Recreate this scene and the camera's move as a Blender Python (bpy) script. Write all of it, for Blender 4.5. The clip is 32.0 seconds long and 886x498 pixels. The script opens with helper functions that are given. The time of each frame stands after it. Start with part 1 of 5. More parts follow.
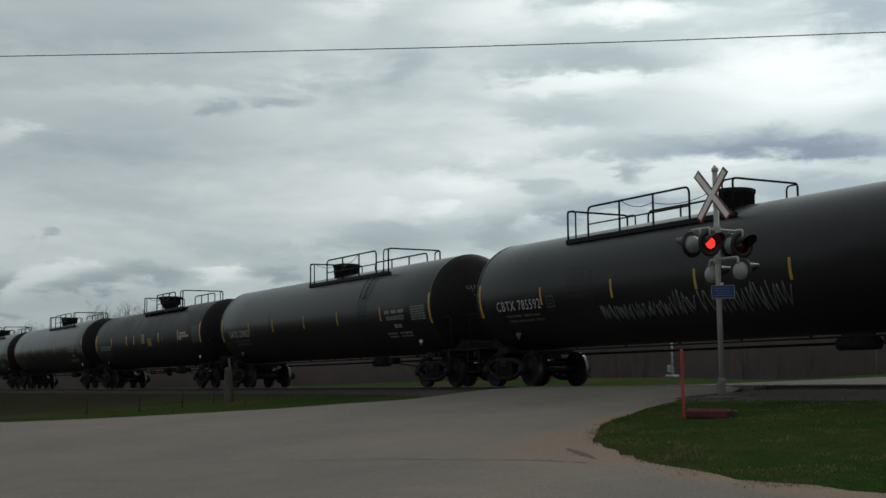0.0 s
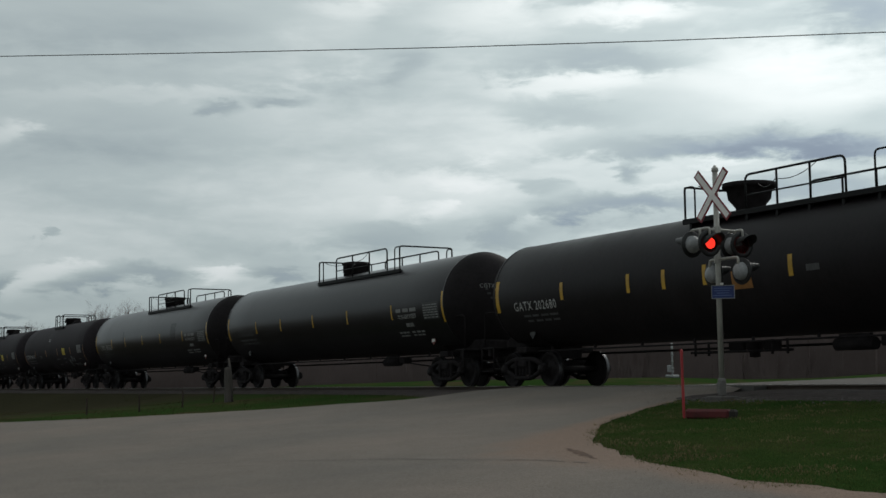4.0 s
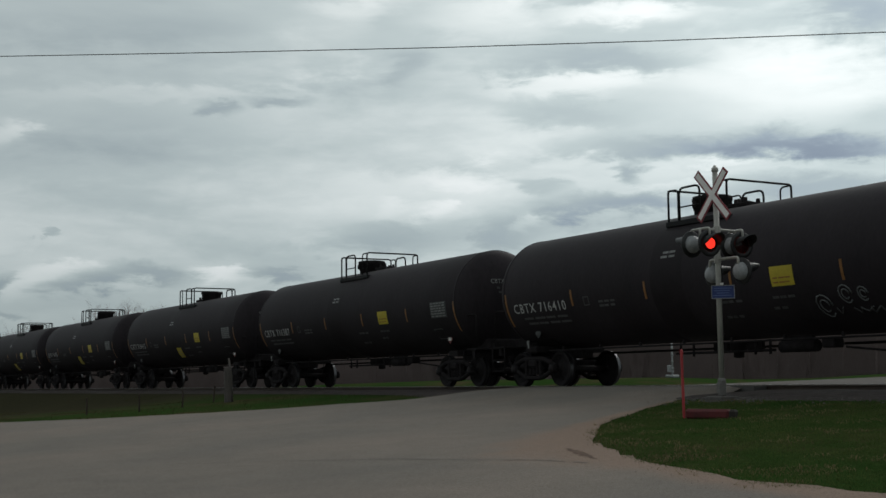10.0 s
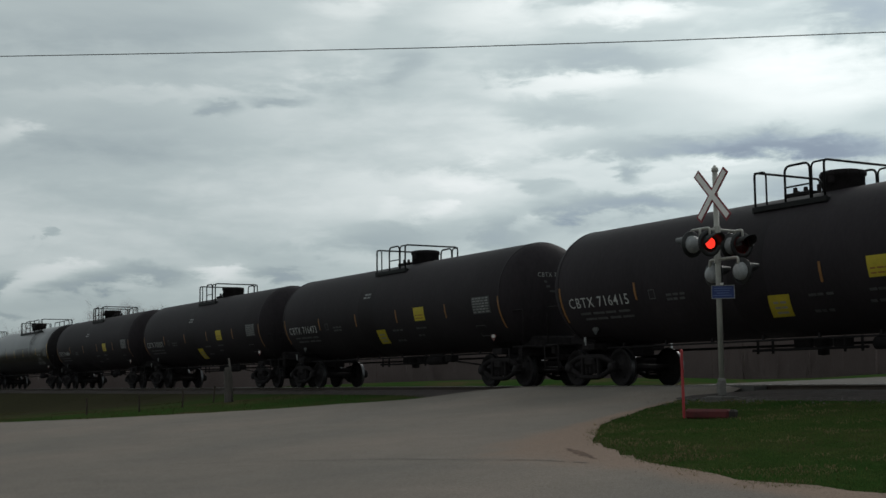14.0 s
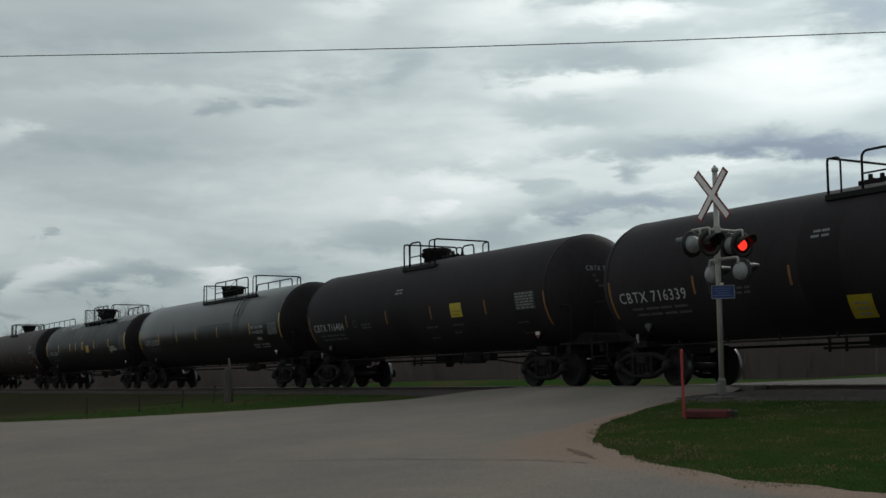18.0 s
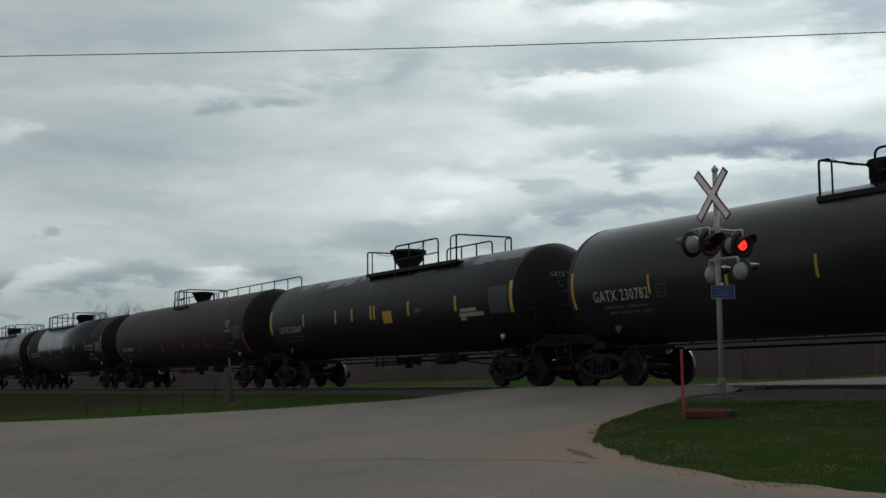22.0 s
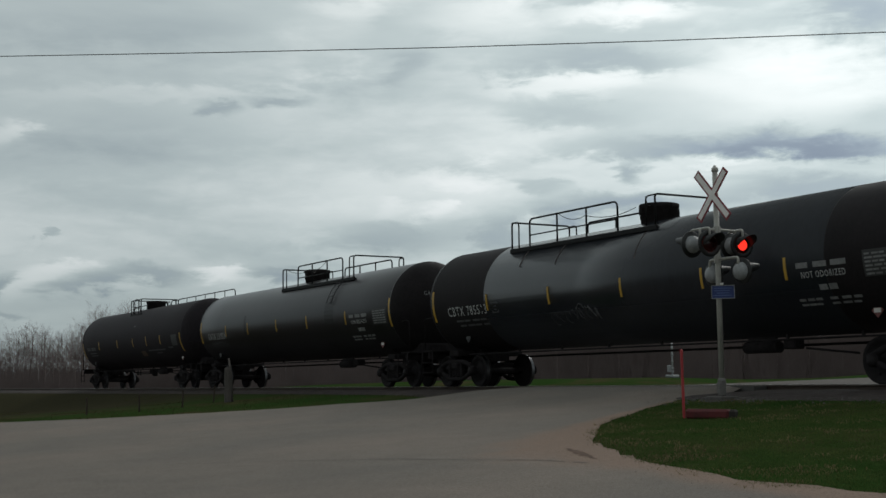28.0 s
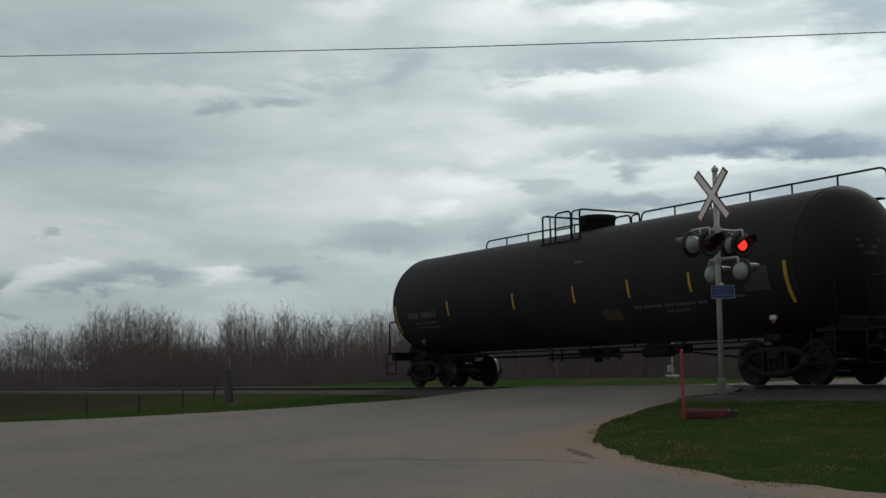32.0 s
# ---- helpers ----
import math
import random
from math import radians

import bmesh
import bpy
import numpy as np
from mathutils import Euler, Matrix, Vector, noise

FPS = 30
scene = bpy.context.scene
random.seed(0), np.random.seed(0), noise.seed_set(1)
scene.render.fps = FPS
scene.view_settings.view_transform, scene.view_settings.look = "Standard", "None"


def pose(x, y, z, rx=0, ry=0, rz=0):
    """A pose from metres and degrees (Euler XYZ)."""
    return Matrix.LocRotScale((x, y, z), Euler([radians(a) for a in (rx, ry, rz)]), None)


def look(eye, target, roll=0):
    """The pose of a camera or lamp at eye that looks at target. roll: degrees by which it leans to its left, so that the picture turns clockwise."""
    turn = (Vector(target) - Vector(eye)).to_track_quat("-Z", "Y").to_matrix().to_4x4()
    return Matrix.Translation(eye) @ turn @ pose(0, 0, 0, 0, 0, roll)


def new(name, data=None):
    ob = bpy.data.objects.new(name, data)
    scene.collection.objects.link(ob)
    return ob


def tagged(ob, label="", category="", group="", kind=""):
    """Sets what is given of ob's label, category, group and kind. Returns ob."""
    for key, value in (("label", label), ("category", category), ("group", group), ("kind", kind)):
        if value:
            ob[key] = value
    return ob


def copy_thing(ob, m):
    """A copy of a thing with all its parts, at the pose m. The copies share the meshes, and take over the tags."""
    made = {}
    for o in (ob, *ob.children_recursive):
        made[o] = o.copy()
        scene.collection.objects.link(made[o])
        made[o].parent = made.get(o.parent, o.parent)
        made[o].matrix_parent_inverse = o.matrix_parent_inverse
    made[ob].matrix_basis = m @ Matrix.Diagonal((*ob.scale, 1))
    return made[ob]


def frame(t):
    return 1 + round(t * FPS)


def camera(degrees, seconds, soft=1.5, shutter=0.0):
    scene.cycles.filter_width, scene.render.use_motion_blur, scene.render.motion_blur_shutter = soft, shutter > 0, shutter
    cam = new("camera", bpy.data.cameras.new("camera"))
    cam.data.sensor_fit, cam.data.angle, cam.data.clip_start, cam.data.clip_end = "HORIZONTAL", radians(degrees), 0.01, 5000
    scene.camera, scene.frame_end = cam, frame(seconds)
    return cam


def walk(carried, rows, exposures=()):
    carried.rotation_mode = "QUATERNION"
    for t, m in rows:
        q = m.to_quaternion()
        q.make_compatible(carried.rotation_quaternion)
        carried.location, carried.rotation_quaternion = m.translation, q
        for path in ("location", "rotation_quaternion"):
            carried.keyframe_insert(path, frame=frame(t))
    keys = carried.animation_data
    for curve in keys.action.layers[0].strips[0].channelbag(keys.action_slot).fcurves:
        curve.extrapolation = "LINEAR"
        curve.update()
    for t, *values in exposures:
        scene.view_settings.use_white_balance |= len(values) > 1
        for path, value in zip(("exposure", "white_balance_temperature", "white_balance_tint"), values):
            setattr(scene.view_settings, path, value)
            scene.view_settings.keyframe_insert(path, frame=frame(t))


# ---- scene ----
# World: x runs along the track (the way the train goes), y away from the camera across it, z = 0 at rail top.
cam = camera(37.95, 32.0, soft=1.5)
EYE = (0.0, -20.35, 0.14)
walk(cam, [(0.0, pose(*EYE, 95.898, 0.644, 59.984)), (32.0, pose(*EYE, 95.898, 0.644, 59.984))],
     exposures=[(0.0, 0.0), (32.0, 0.0)])

# ---------------------------------------------------------------- light
SUN_AZ, SUN_EL = radians(62), radians(38)


# clouds: bearing, height, half width, half depth (tangents), weight (positive is darker), 1 crisp below or -1 crisp above
RIGHT_CLOUDS = [
    (0.291, 0.179, 0.092, 0.0124, 0.30, 1),
    (0.162, 0.179, 0.069, 0.0104, 0.12, 1),
    (0.135, 0.134, 0.051, 0.0097, 0.14, 1),
    (0.156, 0.164, 0.011, 0.0076, 0.16, 0),
    (0.329, 0.288, 0.037, 0.0184, 0.16, 0),
    (0.272, 0.237, 0.094, 0.0299, -0.09, 0),
    (0.235, 0.174, 0.039, 0.0055, -0.11, 0),
    (0.190, 0.150, 0.050, 0.0070, -0.05, -1),
    (0.153, 0.294, 0.055, 0.0104, -0.14, 0),
    (0.162, 0.134, 0.110, 0.0170, 0.09, 0),
    (0.280, 0.162, 0.080, 0.0070, -0.03, -1),
    (0.290, 0.147, 0.085, 0.0150, 0.16, 0),
]
MIDDLE_CLOUDS = [
    (-0.060, 0.247, 0.050, 0.0200, 0.06, 0),
    (0.045, 0.285, 0.060, 0.0180, -0.09, 0),
    (0.053, 0.117, 0.039, 0.0127, 0.11, 0),
    (0.079, 0.153, 0.017, 0.0064, 0.09, 0),
    (0.125, 0.247, 0.070, 0.0150, 0.14, 1),
    (0.103, 0.207, 0.052, 0.0127, 0.07, 0),
    (0.095, 0.233, 0.046, 0.0115, -0.08, 0),
    (0.015, 0.157, 0.037, 0.0113, -0.08, 0),
    (0.075, 0.125, 0.014, 0.0069, -0.08, -1),
    (-0.051, 0.110, 0.056, 0.0115, 0.10, 0),
    (-0.055, 0.138, 0.016, 0.0106, -0.04, -1),
    (-0.020, 0.133, 0.014, 0.0074, -0.06, -1),
    (-0.044, 0.155, 0.048, 0.0101, -0.03, 0),
    (-0.079, 0.298, 0.030, 0.0140, -0.06, -1),
    (-0.035, 0.247, 0.023, 0.0138, 0.06, 0),
]
LEFT_CLOUDS = [
    (-0.179, 0.216, 0.013, 0.0060, 0.12, 0),
    (-0.129, 0.221, 0.023, 0.0069, 0.12, 0),
    (-0.247, 0.081, 0.044, 0.0085, 0.16, 1),
    (-0.178, 0.086, 0.030, 0.0067, -0.11, -1),
    (-0.337, 0.077, 0.012, 0.0074, 0.16, 1),
    (-0.310, 0.088, 0.023, 0.0104, -0.08, -1),
    (-0.311, 0.118, 0.007, 0.0039, 0.09, 0),
    (-0.121, 0.083, 0.022, 0.0060, 0.14, 1),
    (-0.255, 0.280, 0.120, 0.0196, 0.06, 0),
    (-0.340, 0.198, 0.020, 0.0088, -0.08, 0),
    (-0.204, 0.229, 0.106, 0.0069, -0.04, 0),
    (-0.243, 0.197, 0.083, 0.0166, 0.04, 0),
    (-0.330, 0.056, 0.014, 0.0058, 0.11, 1),
]


def build_world():
    world = bpy.data.worlds.new("overcast_sky")
    scene.world = world
    world.use_nodes = True
    nt = world.node_tree
    N, L = nt.nodes, nt.links
    N.clear()

    def node(kind, **kw):
        n = N.new(kind)
        for k, v in kw.items():
            if k in n.inputs:
                n.inputs[k].default_value = v
        return n

    def math_(op, a, b=None, c=None):
        n = N.new("ShaderNodeMath")
        n.operation = op
        for i, v in enumerate((a, b, c)):
            if v is None:
                continue
            if isinstance(v, (int, float)):
                n.inputs[i].default_value = v
            else:
                L.new(v, n.inputs[i])
        return n.outputs[0]

    out = N.new("ShaderNodeOutputWorld")
    bg = N.new("ShaderNodeBackground")
    sky = N.new("ShaderNodeTexSky")
    sky.sky_type, sky.sun_disc = "NISHITA", False
    sky.sun_elevation, sky.sun_rotation = SUN_EL, SUN_AZ
    coord = N.new("ShaderNodeTexCoord")
    turn = N.new("ShaderNodeMapping")
    turn.vector_type = "TEXTURE"
    turn.inputs["Rotation"].default_value = (0, 0, radians(59.98))
    L.new(coord.outputs["Generated"], turn.inputs["Vector"])
    sep = N.new("ShaderNodeSeparateXYZ")
    L.new(turn.outputs[0], sep.inputs[0])
    X, Y, Z = sep.outputs

    def noise_(scale, detail, rough, dist, offset, stretch):
        m = N.new("ShaderNodeMapping")
        m.inputs["Location"].default_value = offset
        m.inputs["Scale"].default_value = stretch
        L.new(turn.outputs[0], m.inputs["Vector"])
        n = N.new("ShaderNodeTexNoise")
        n.inputs["Scale"].default_value, n.inputs["Detail"].default_value = scale, detail
        n.inputs["Roughness"].default_value, n.inputs["Distortion"].default_value = rough, dist
        L.new(m.outputs[0], n.inputs["Vector"])
        return n.outputs["Fac"]

    big = noise_(3.0, 4, 0.5, 0.3, (1.3, 0.2, 0.4), (1, 1, 5.0))
    mid = noise_(7.0, 7, 0.52, 0.25, (0.0, 0.6, 0.1), (1, 1, 4.2))
    fine = noise_(24.0, 8, 0.60, 0.3, (0.5, 0.1, 0.9), (1, 1, 2.8))
    # clouds that can be told apart: level bearing u and height v as tangents, frayed by the noise
    front = math_("MAXIMUM", Y, 0.05)
    u = math_("ADD", math_("DIVIDE", X, front), math_("ADD", math_("MULTIPLY_ADD", mid, 0.14, -0.07), math_("MULTIPLY_ADD", fine, 0.06, -0.03)))
    v = math_("ADD", math_("DIVIDE", Z, front), math_("ADD", math_("MULTIPLY_ADD", fine, 0.034, -0.017), math_("MULTIPLY_ADD", mid, 0.03, -0.015)))
    mass = math_("ADD", math_("ADD", math_("MULTIPLY", big, 0.25), math_("MULTIPLY_ADD", mid, 0.17, 0.185)), math_("MULTIPLY", fine, 0.08))
    for u0, v0, su, sv, k, crisp in RIGHT_CLOUDS + MIDDLE_CLOUDS + LEFT_CLOUDS:
        du = math_("MULTIPLY_ADD", u, 1 / su, -u0 / su)
        dv = math_("MULTIPLY_ADD", v, 1 / sv, -v0 / sv)
        if crisp:
            dv = math_("MAXIMUM", math_("MULTIPLY", dv, 0.8 * crisp), math_("MULTIPLY", dv, -1.7 * crisp))
        r2 = math_("ADD", math_("MULTIPLY", du, du), math_("MULTIPLY", dv, dv))
        mass = math_("MULTIPLY_ADD", math_("EXPONENT", math_("MULTIPLY", math_("POWER", r2, 1.5), -1.0)), k, mass)
    ramp = N.new("ShaderNodeValToRGB")
    L.new(mass, ramp.inputs[0])
    e = ramp.color_ramp.elements
    e[0].position, e[0].color = 0.28, (0.97, 1.0, 0.99, 1)
    e[1].position, e[1].color = 0.80, (0.17, 0.205, 0.28, 1)
    for p, c in ((0.37, (0.76, 0.82, 0.81, 1)), (0.445, (0.55, 0.625, 0.625, 1)), (0.53, (0.43, 0.50, 0.515, 1)), (0.62, (0.335, 0.40, 0.45, 1))):
        k = e.new(p)
        k.color = c
    # the veil is brightest round the hidden sun and dullest opposite to it
    sun_dir = N.new("ShaderNodeVectorMath")
    sun_dir.operation = "DOT_PRODUCT"
    L.new(turn.outputs[0], sun_dir.inputs[0])
    sun_dir.inputs[1].default_value = Vector((0.42, 0.80, 0.45)).normalized()
    near_sun = math_("POWER", math_("MAXIMUM", sun_dir.outputs["Value"], 0.0), 8.0)
    gain = math_("ADD", math_("MULTIPLY_ADD", near_sun, 0.58, 0.665), math_("MULTIPLY", sun_dir.outputs["Value"], 0.22))
    low = math_("MULTIPLY_ADD", math_("EXPONENT", math_("MULTIPLY", math_("MAXIMUM", Z, 0.0), -11.0)), -0.25, 1.0)
    gain = math_("MULTIPLY", gain, low)
    # the air turns the far, low cloud a little bluer
    haze = N.new("ShaderNodeMix")
    haze.data_type, haze.blend_type = "RGBA", "MULTIPLY"
    L.new(math_("EXPONENT", math_("MULTIPLY", math_("MAXIMUM", Z, 0.0), -9.0)), haze.inputs["Factor"])
    L.new(ramp.outputs[0], haze.inputs["A"])
    haze.inputs["B"].default_value = (0.96, 1.0, 1.04, 1)
    mul = N.new("ShaderNodeVectorMath")
    mul.operation = "SCALE"
    L.new(haze.outputs["Result"], mul.inputs[0])
    L.new(gain, mul.inputs["Scale"])
    scaled = N.new("ShaderNodeVectorMath")
    scaled.operation = "SCALE"
    scaled.inputs["Scale"].default_value = 0.06
    L.new(sky.outputs[0], scaled.inputs[0])
    mix = N.new("ShaderNodeMix")
    mix.data_type = "RGBA"
    mix.inputs["Factor"].default_value = 0.9
    L.new(scaled.outputs[0], mix.inputs["A"])
    L.new(mul.outputs[0], mix.inputs["B"])
    L.new(mix.outputs["Result"], bg.inputs["Color"])
    bg.inputs["Strength"].default_value = 1.0
    L.new(bg.outputs[0], out.inputs[0])


build_world()
sun = new("sun", bpy.data.lights.new("sun", "SUN"))
sun.data.energy, sun.data.angle, sun.data.color = 0.75, radians(25), (1.0, 0.97, 0.92)
# behind the cloud, ahead of the camera and to its right
_a = radians(59.98)
_s = Vector((0.50, 0.80, 0.62))
_s = Matrix.Rotation(_a, 4, "Z") @ _s
sun.matrix_world = look(tuple(_s * 50), (0, 0, 0))


# ---------------------------------------------------------------- materials
def material(name, color, rough=0.7, metal=0.0, vary=0.25, scale=3.0, fine=60.0, bump=0.15, tint=None,
             rough_vary=0.15, coords="Object", rand=0.0, stretch=(1, 1, 1), spec=0.5, coat=0.0, grime=None, thin=0.0):
    """A plain surface with variation at two scales: stains and grain, in colour, gloss and relief."""
    m = bpy.data.materials.new(name)
    m.use_nodes = True
    nt = m.node_tree
    N, L = nt.nodes, nt.links
    b = N["Principled BSDF"]
    b.inputs["Metallic"].default_value = metal
    b.inputs["Specular IOR Level"].default_value = spec
    b.inputs["Coat Weight"].default_value = coat
    tc = N.new("ShaderNodeTexCoord")
    mp = N.new("ShaderNodeMapping")
    mp.inputs["Scale"].default_value = stretch
    L.new(tc.outputs[coords], mp.inputs["Vector"])
    n1, n2 = N.new("ShaderNodeTexNoise"), N.new("ShaderNodeTexNoise")
    for n, s, d in ((n1, scale, 5), (n2, fine, 3)):
        n.inputs["Scale"].default_value, n.inputs["Detail"].default_value = s, d
        n.inputs["Roughness"].default_value = 0.6
        L.new(mp.outputs[0], n.inputs["Vector"])
    add = N.new("ShaderNodeMath")
    add.operation = "MULTIPLY_ADD"
    L.new(n2.outputs["Fac"], add.inputs[0])
    add.inputs[1].default_value = 0.45
    L.new(n1.outputs["Fac"], add.inputs[2])
    rng = N.new("ShaderNodeMapRange")
    rng.inputs["From Min"].default_value, rng.inputs["From Max"].default_value = 0.45, 1.0
    L.new(add.outputs[0], rng.inputs["Value"])
    mix = N.new("ShaderNodeMix")
    mix.data_type = "RGBA"
    lo = tuple(c * (1 - vary) for c in color)
    hi = tint if tint else tuple(min(1, c * (1 + vary)) for c in color)
    mix.inputs["A"].default_value, mix.inputs["B"].default_value = (*lo, 1), (*hi, 1)
    L.new(rng.outputs[0], mix.inputs["Factor"])
    col = mix.outputs["Result"]
    if rand:
        oi = N.new("ShaderNodeObjectInfo")
        hsv = N.new("ShaderNodeHueSaturation")
        r2 = N.new("ShaderNodeMapRange")
        r2.inputs["To Min"].default_value, r2.inputs["To Max"].default_value = 1 - rand, 1 + rand
        L.new(oi.outputs["Random"], r2.inputs["Value"])
        L.new(r2.outputs[0], hsv.inputs["Value"])
        L.new(col, hsv.inputs["Color"])
        col = hsv.outputs[0]
    L.new(col, b.inputs["Base Color"])
    if thin:
        # thin leaf: part of the light passes through
        leaf, both = N.new("ShaderNodeBsdfTranslucent"), N.new("ShaderNodeMixShader")
        L.new(col, leaf.inputs["Color"])
        both.inputs[0].default_value = thin
        L.new(b.outputs[0], both.inputs[1])
        L.new(leaf.outputs[0], both.inputs[2])
        L.new(both.outputs[0], N["Material Output"].inputs["Surface"])
    rr = N.new("ShaderNodeMapRange")
    rr.inputs["To Min"].default_value = max(0.03, rough - rough_vary)
    rr.inputs["To Max"].default_value = min(1, rough + rough_vary)
    L.new(n1.outputs["Fac"], rr.inputs["Value"])
    L.new(rr.outputs[0], b.inputs["Roughness"])
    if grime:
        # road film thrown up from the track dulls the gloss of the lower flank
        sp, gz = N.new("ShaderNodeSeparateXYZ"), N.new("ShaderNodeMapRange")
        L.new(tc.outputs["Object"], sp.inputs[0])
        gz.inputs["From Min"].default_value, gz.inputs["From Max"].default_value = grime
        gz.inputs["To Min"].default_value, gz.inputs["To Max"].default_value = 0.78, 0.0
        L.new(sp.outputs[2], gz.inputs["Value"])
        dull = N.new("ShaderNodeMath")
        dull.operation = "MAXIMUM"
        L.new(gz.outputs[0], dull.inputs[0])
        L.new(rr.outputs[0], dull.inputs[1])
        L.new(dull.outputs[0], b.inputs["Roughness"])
    if bump:
        bp = N.new("ShaderNodeBump")
        bp.inputs["Strength"].default_value, bp.inputs["Distance"].default_value = bump, 0.02
        L.new(add.outputs[0], bp.inputs["Height"])
        L.new(bp.outputs[0], b.inputs["Normal"])
    return m


def glow(name, color, strength):
    m = bpy.data.materials.new(name)
    m.use_nodes = True
    b = m.node_tree.nodes["Principled BSDF"]
    b.inputs["Base Color"].default_value = (*color, 1)
    b.inputs["Emission Color"].default_value = (*color, 1)
    b.inputs["Emission Strength"].default_value = strength
    return m


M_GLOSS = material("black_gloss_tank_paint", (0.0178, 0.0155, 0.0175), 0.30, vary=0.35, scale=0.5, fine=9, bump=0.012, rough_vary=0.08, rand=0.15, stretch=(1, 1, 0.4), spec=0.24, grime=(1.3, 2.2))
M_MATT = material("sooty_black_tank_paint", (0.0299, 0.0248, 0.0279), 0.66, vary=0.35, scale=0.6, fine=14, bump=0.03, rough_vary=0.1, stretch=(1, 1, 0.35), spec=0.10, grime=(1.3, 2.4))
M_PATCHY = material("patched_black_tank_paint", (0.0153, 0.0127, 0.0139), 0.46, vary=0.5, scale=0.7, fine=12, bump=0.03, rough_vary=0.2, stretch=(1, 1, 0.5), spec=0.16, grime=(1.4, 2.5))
M_HEAD = material("dull_black_tank_end", (0.0194, 0.0162, 0.0173), 0.68, vary=0.4, scale=0.8, fine=12, bump=0.03, spec=0.12)
M_MAROON = material("faded_maroon_black_tank_paint", (0.0385, 0.0180, 0.0198), 0.62, vary=0.4, scale=0.6, fine=14, bump=0.03, stretch=(1, 1, 0.35), spec=0.25)
M_FRAME = material("grimy_black_steel", (0.024, 0.021, 0.0218), 0.9, vary=0.4, scale=5, fine=40, bump=0.2, spec=0.05)
M_BAND = material("darker_black_paint", (0.0144, 0.0124, 0.0137), 0.4, vary=0.4, scale=2, fine=20, bump=0.03, spec=0.24, grime=(1.6, 2.5))
M_WHEEL = material("oily_cast_steel", (0.0265, 0.0234, 0.0242), 0.75, vary=0.4, scale=6, fine=40, bump=0.15, spec=0.08)
M_TREAD = material("polished_wheel_tread", (0.11, 0.11, 0.115), 0.42, 1.0, vary=0.3, scale=8, fine=60, bump=0.05)
M_RAILING = material("black_railing_paint", (0.010, 0.010, 0.0105), 0.6, vary=0.3, scale=8, fine=50, bump=0.05, spec=0.2)
M_YELLOW = material("amber_reflective_tape", (0.527, 0.306, 0.0255), 0.45, vary=0.25, scale=3, fine=30, bump=0.03)
M_ORANGE = material("dirty_orange_reflective_tape", (0.272, 0.12, 0.028), 0.55, vary=0.4, scale=3, fine=30, bump=0.03)
M_PLATE = material("yellow_warning_decal", (0.51, 0.3995, 0.0255), 0.5, vary=0.2, scale=3, fine=30, bump=0.02)
M_LETTER = material("white_stencil_paint", (0.442, 0.442, 0.4335), 0.6, vary=0.3, scale=6, fine=50, bump=0.02)
M_GREYLET = material("worn_grey_stencil_paint", (0.0723, 0.0723, 0.0723), 0.7, vary=0.5, scale=6, fine=50, bump=0.02)
M_BEIGE = material("pale_beige_decal", (0.336, 0.304, 0.24), 0.6, vary=0.2, scale=4, fine=40, bump=0.02)
M_PANEL = material("dark_grey_data_panel", (0.036, 0.036, 0.036), 0.6, vary=0.35, scale=4, fine=40, bump=0.02)
M_PLACRED = material("red_placard", (0.17, 0.045, 0.04), 0.5, vary=0.2, bump=0.02)
M_PLACWHITE = material("white_placard", (0.65, 0.63, 0.6), 0.5, vary=0.15, bump=0.02)
M_GRAFF = material("faded_grey_spray_paint", (0.152, 0.16, 0.16), 0.7, vary=0.5, scale=3, fine=20, bump=0.0)
M_GALV = material("galvanised_steel", (0.40, 0.385, 0.35), 0.55, 0.2, vary=0.2, scale=6, fine=40, bump=0.05)
M_SIGN = material("white_sign_sheeting", (0.84, 0.80, 0.77), 0.45, vary=0.08, scale=4, fine=30, bump=0.01)
M_SIGNRED = material("red_sign_border", (0.22, 0.022, 0.03), 0.45, vary=0.15, scale=4, fine=30, bump=0.01)
M_BLUE = material("blue_notice_sheeting", (0.018, 0.038, 0.17), 0.45, vary=0.15, scale=4, fine=30, bump=0.01)
M_BLUEPRINT = material("pale_blue_print", (0.10, 0.15, 0.32), 0.5, vary=0.2, scale=6, fine=40, bump=0.0)
M_MIDLET = material("dusty_white_stencil_paint", (0.216, 0.216, 0.212), 0.7, vary=0.45, scale=6, fine=50, bump=0.02)
M_VERGE = material("winter_worn_grass_blades", (0.042, 0.066, 0.022), 0.9, vary=0.3, scale=0.3, fine=3, bump=0.0, spec=0.0, tint=(0.085, 0.076, 0.038), thin=0.4)
M_SOIL = material("dark_damp_soil", (0.115, 0.075, 0.056), 0.95, vary=0.3, scale=3, fine=40, bump=0.5, spec=0.1)
M_BLACK = material("black_signal_paint", (0.012, 0.012, 0.012), 0.5, vary=0.3, scale=8, fine=50, bump=0.03)
M_GREYBACK = material("pale_grey_lamp_back", (0.30, 0.305, 0.31), 0.5, vary=0.3, scale=8, fine=40, bump=0.05)
M_LENS = material("dark_red_glass_lens", (0.035, 0.004, 0.004), 0.2, vary=0.2, bump=0.0)
M_GLOW = glow("lit_red_lens", (1.0, 0.035, 0.02), 1.3)
M_STAKE = material("red_painted_stake", (0.4, 0.036, 0.04), 0.6, vary=0.2, scale=8, fine=50, bump=0.08)
M_TIMBER = material("dark_red_timber", (0.095, 0.014, 0.015), 0.8, vary=0.4, scale=6, fine=50, bump=0.3)
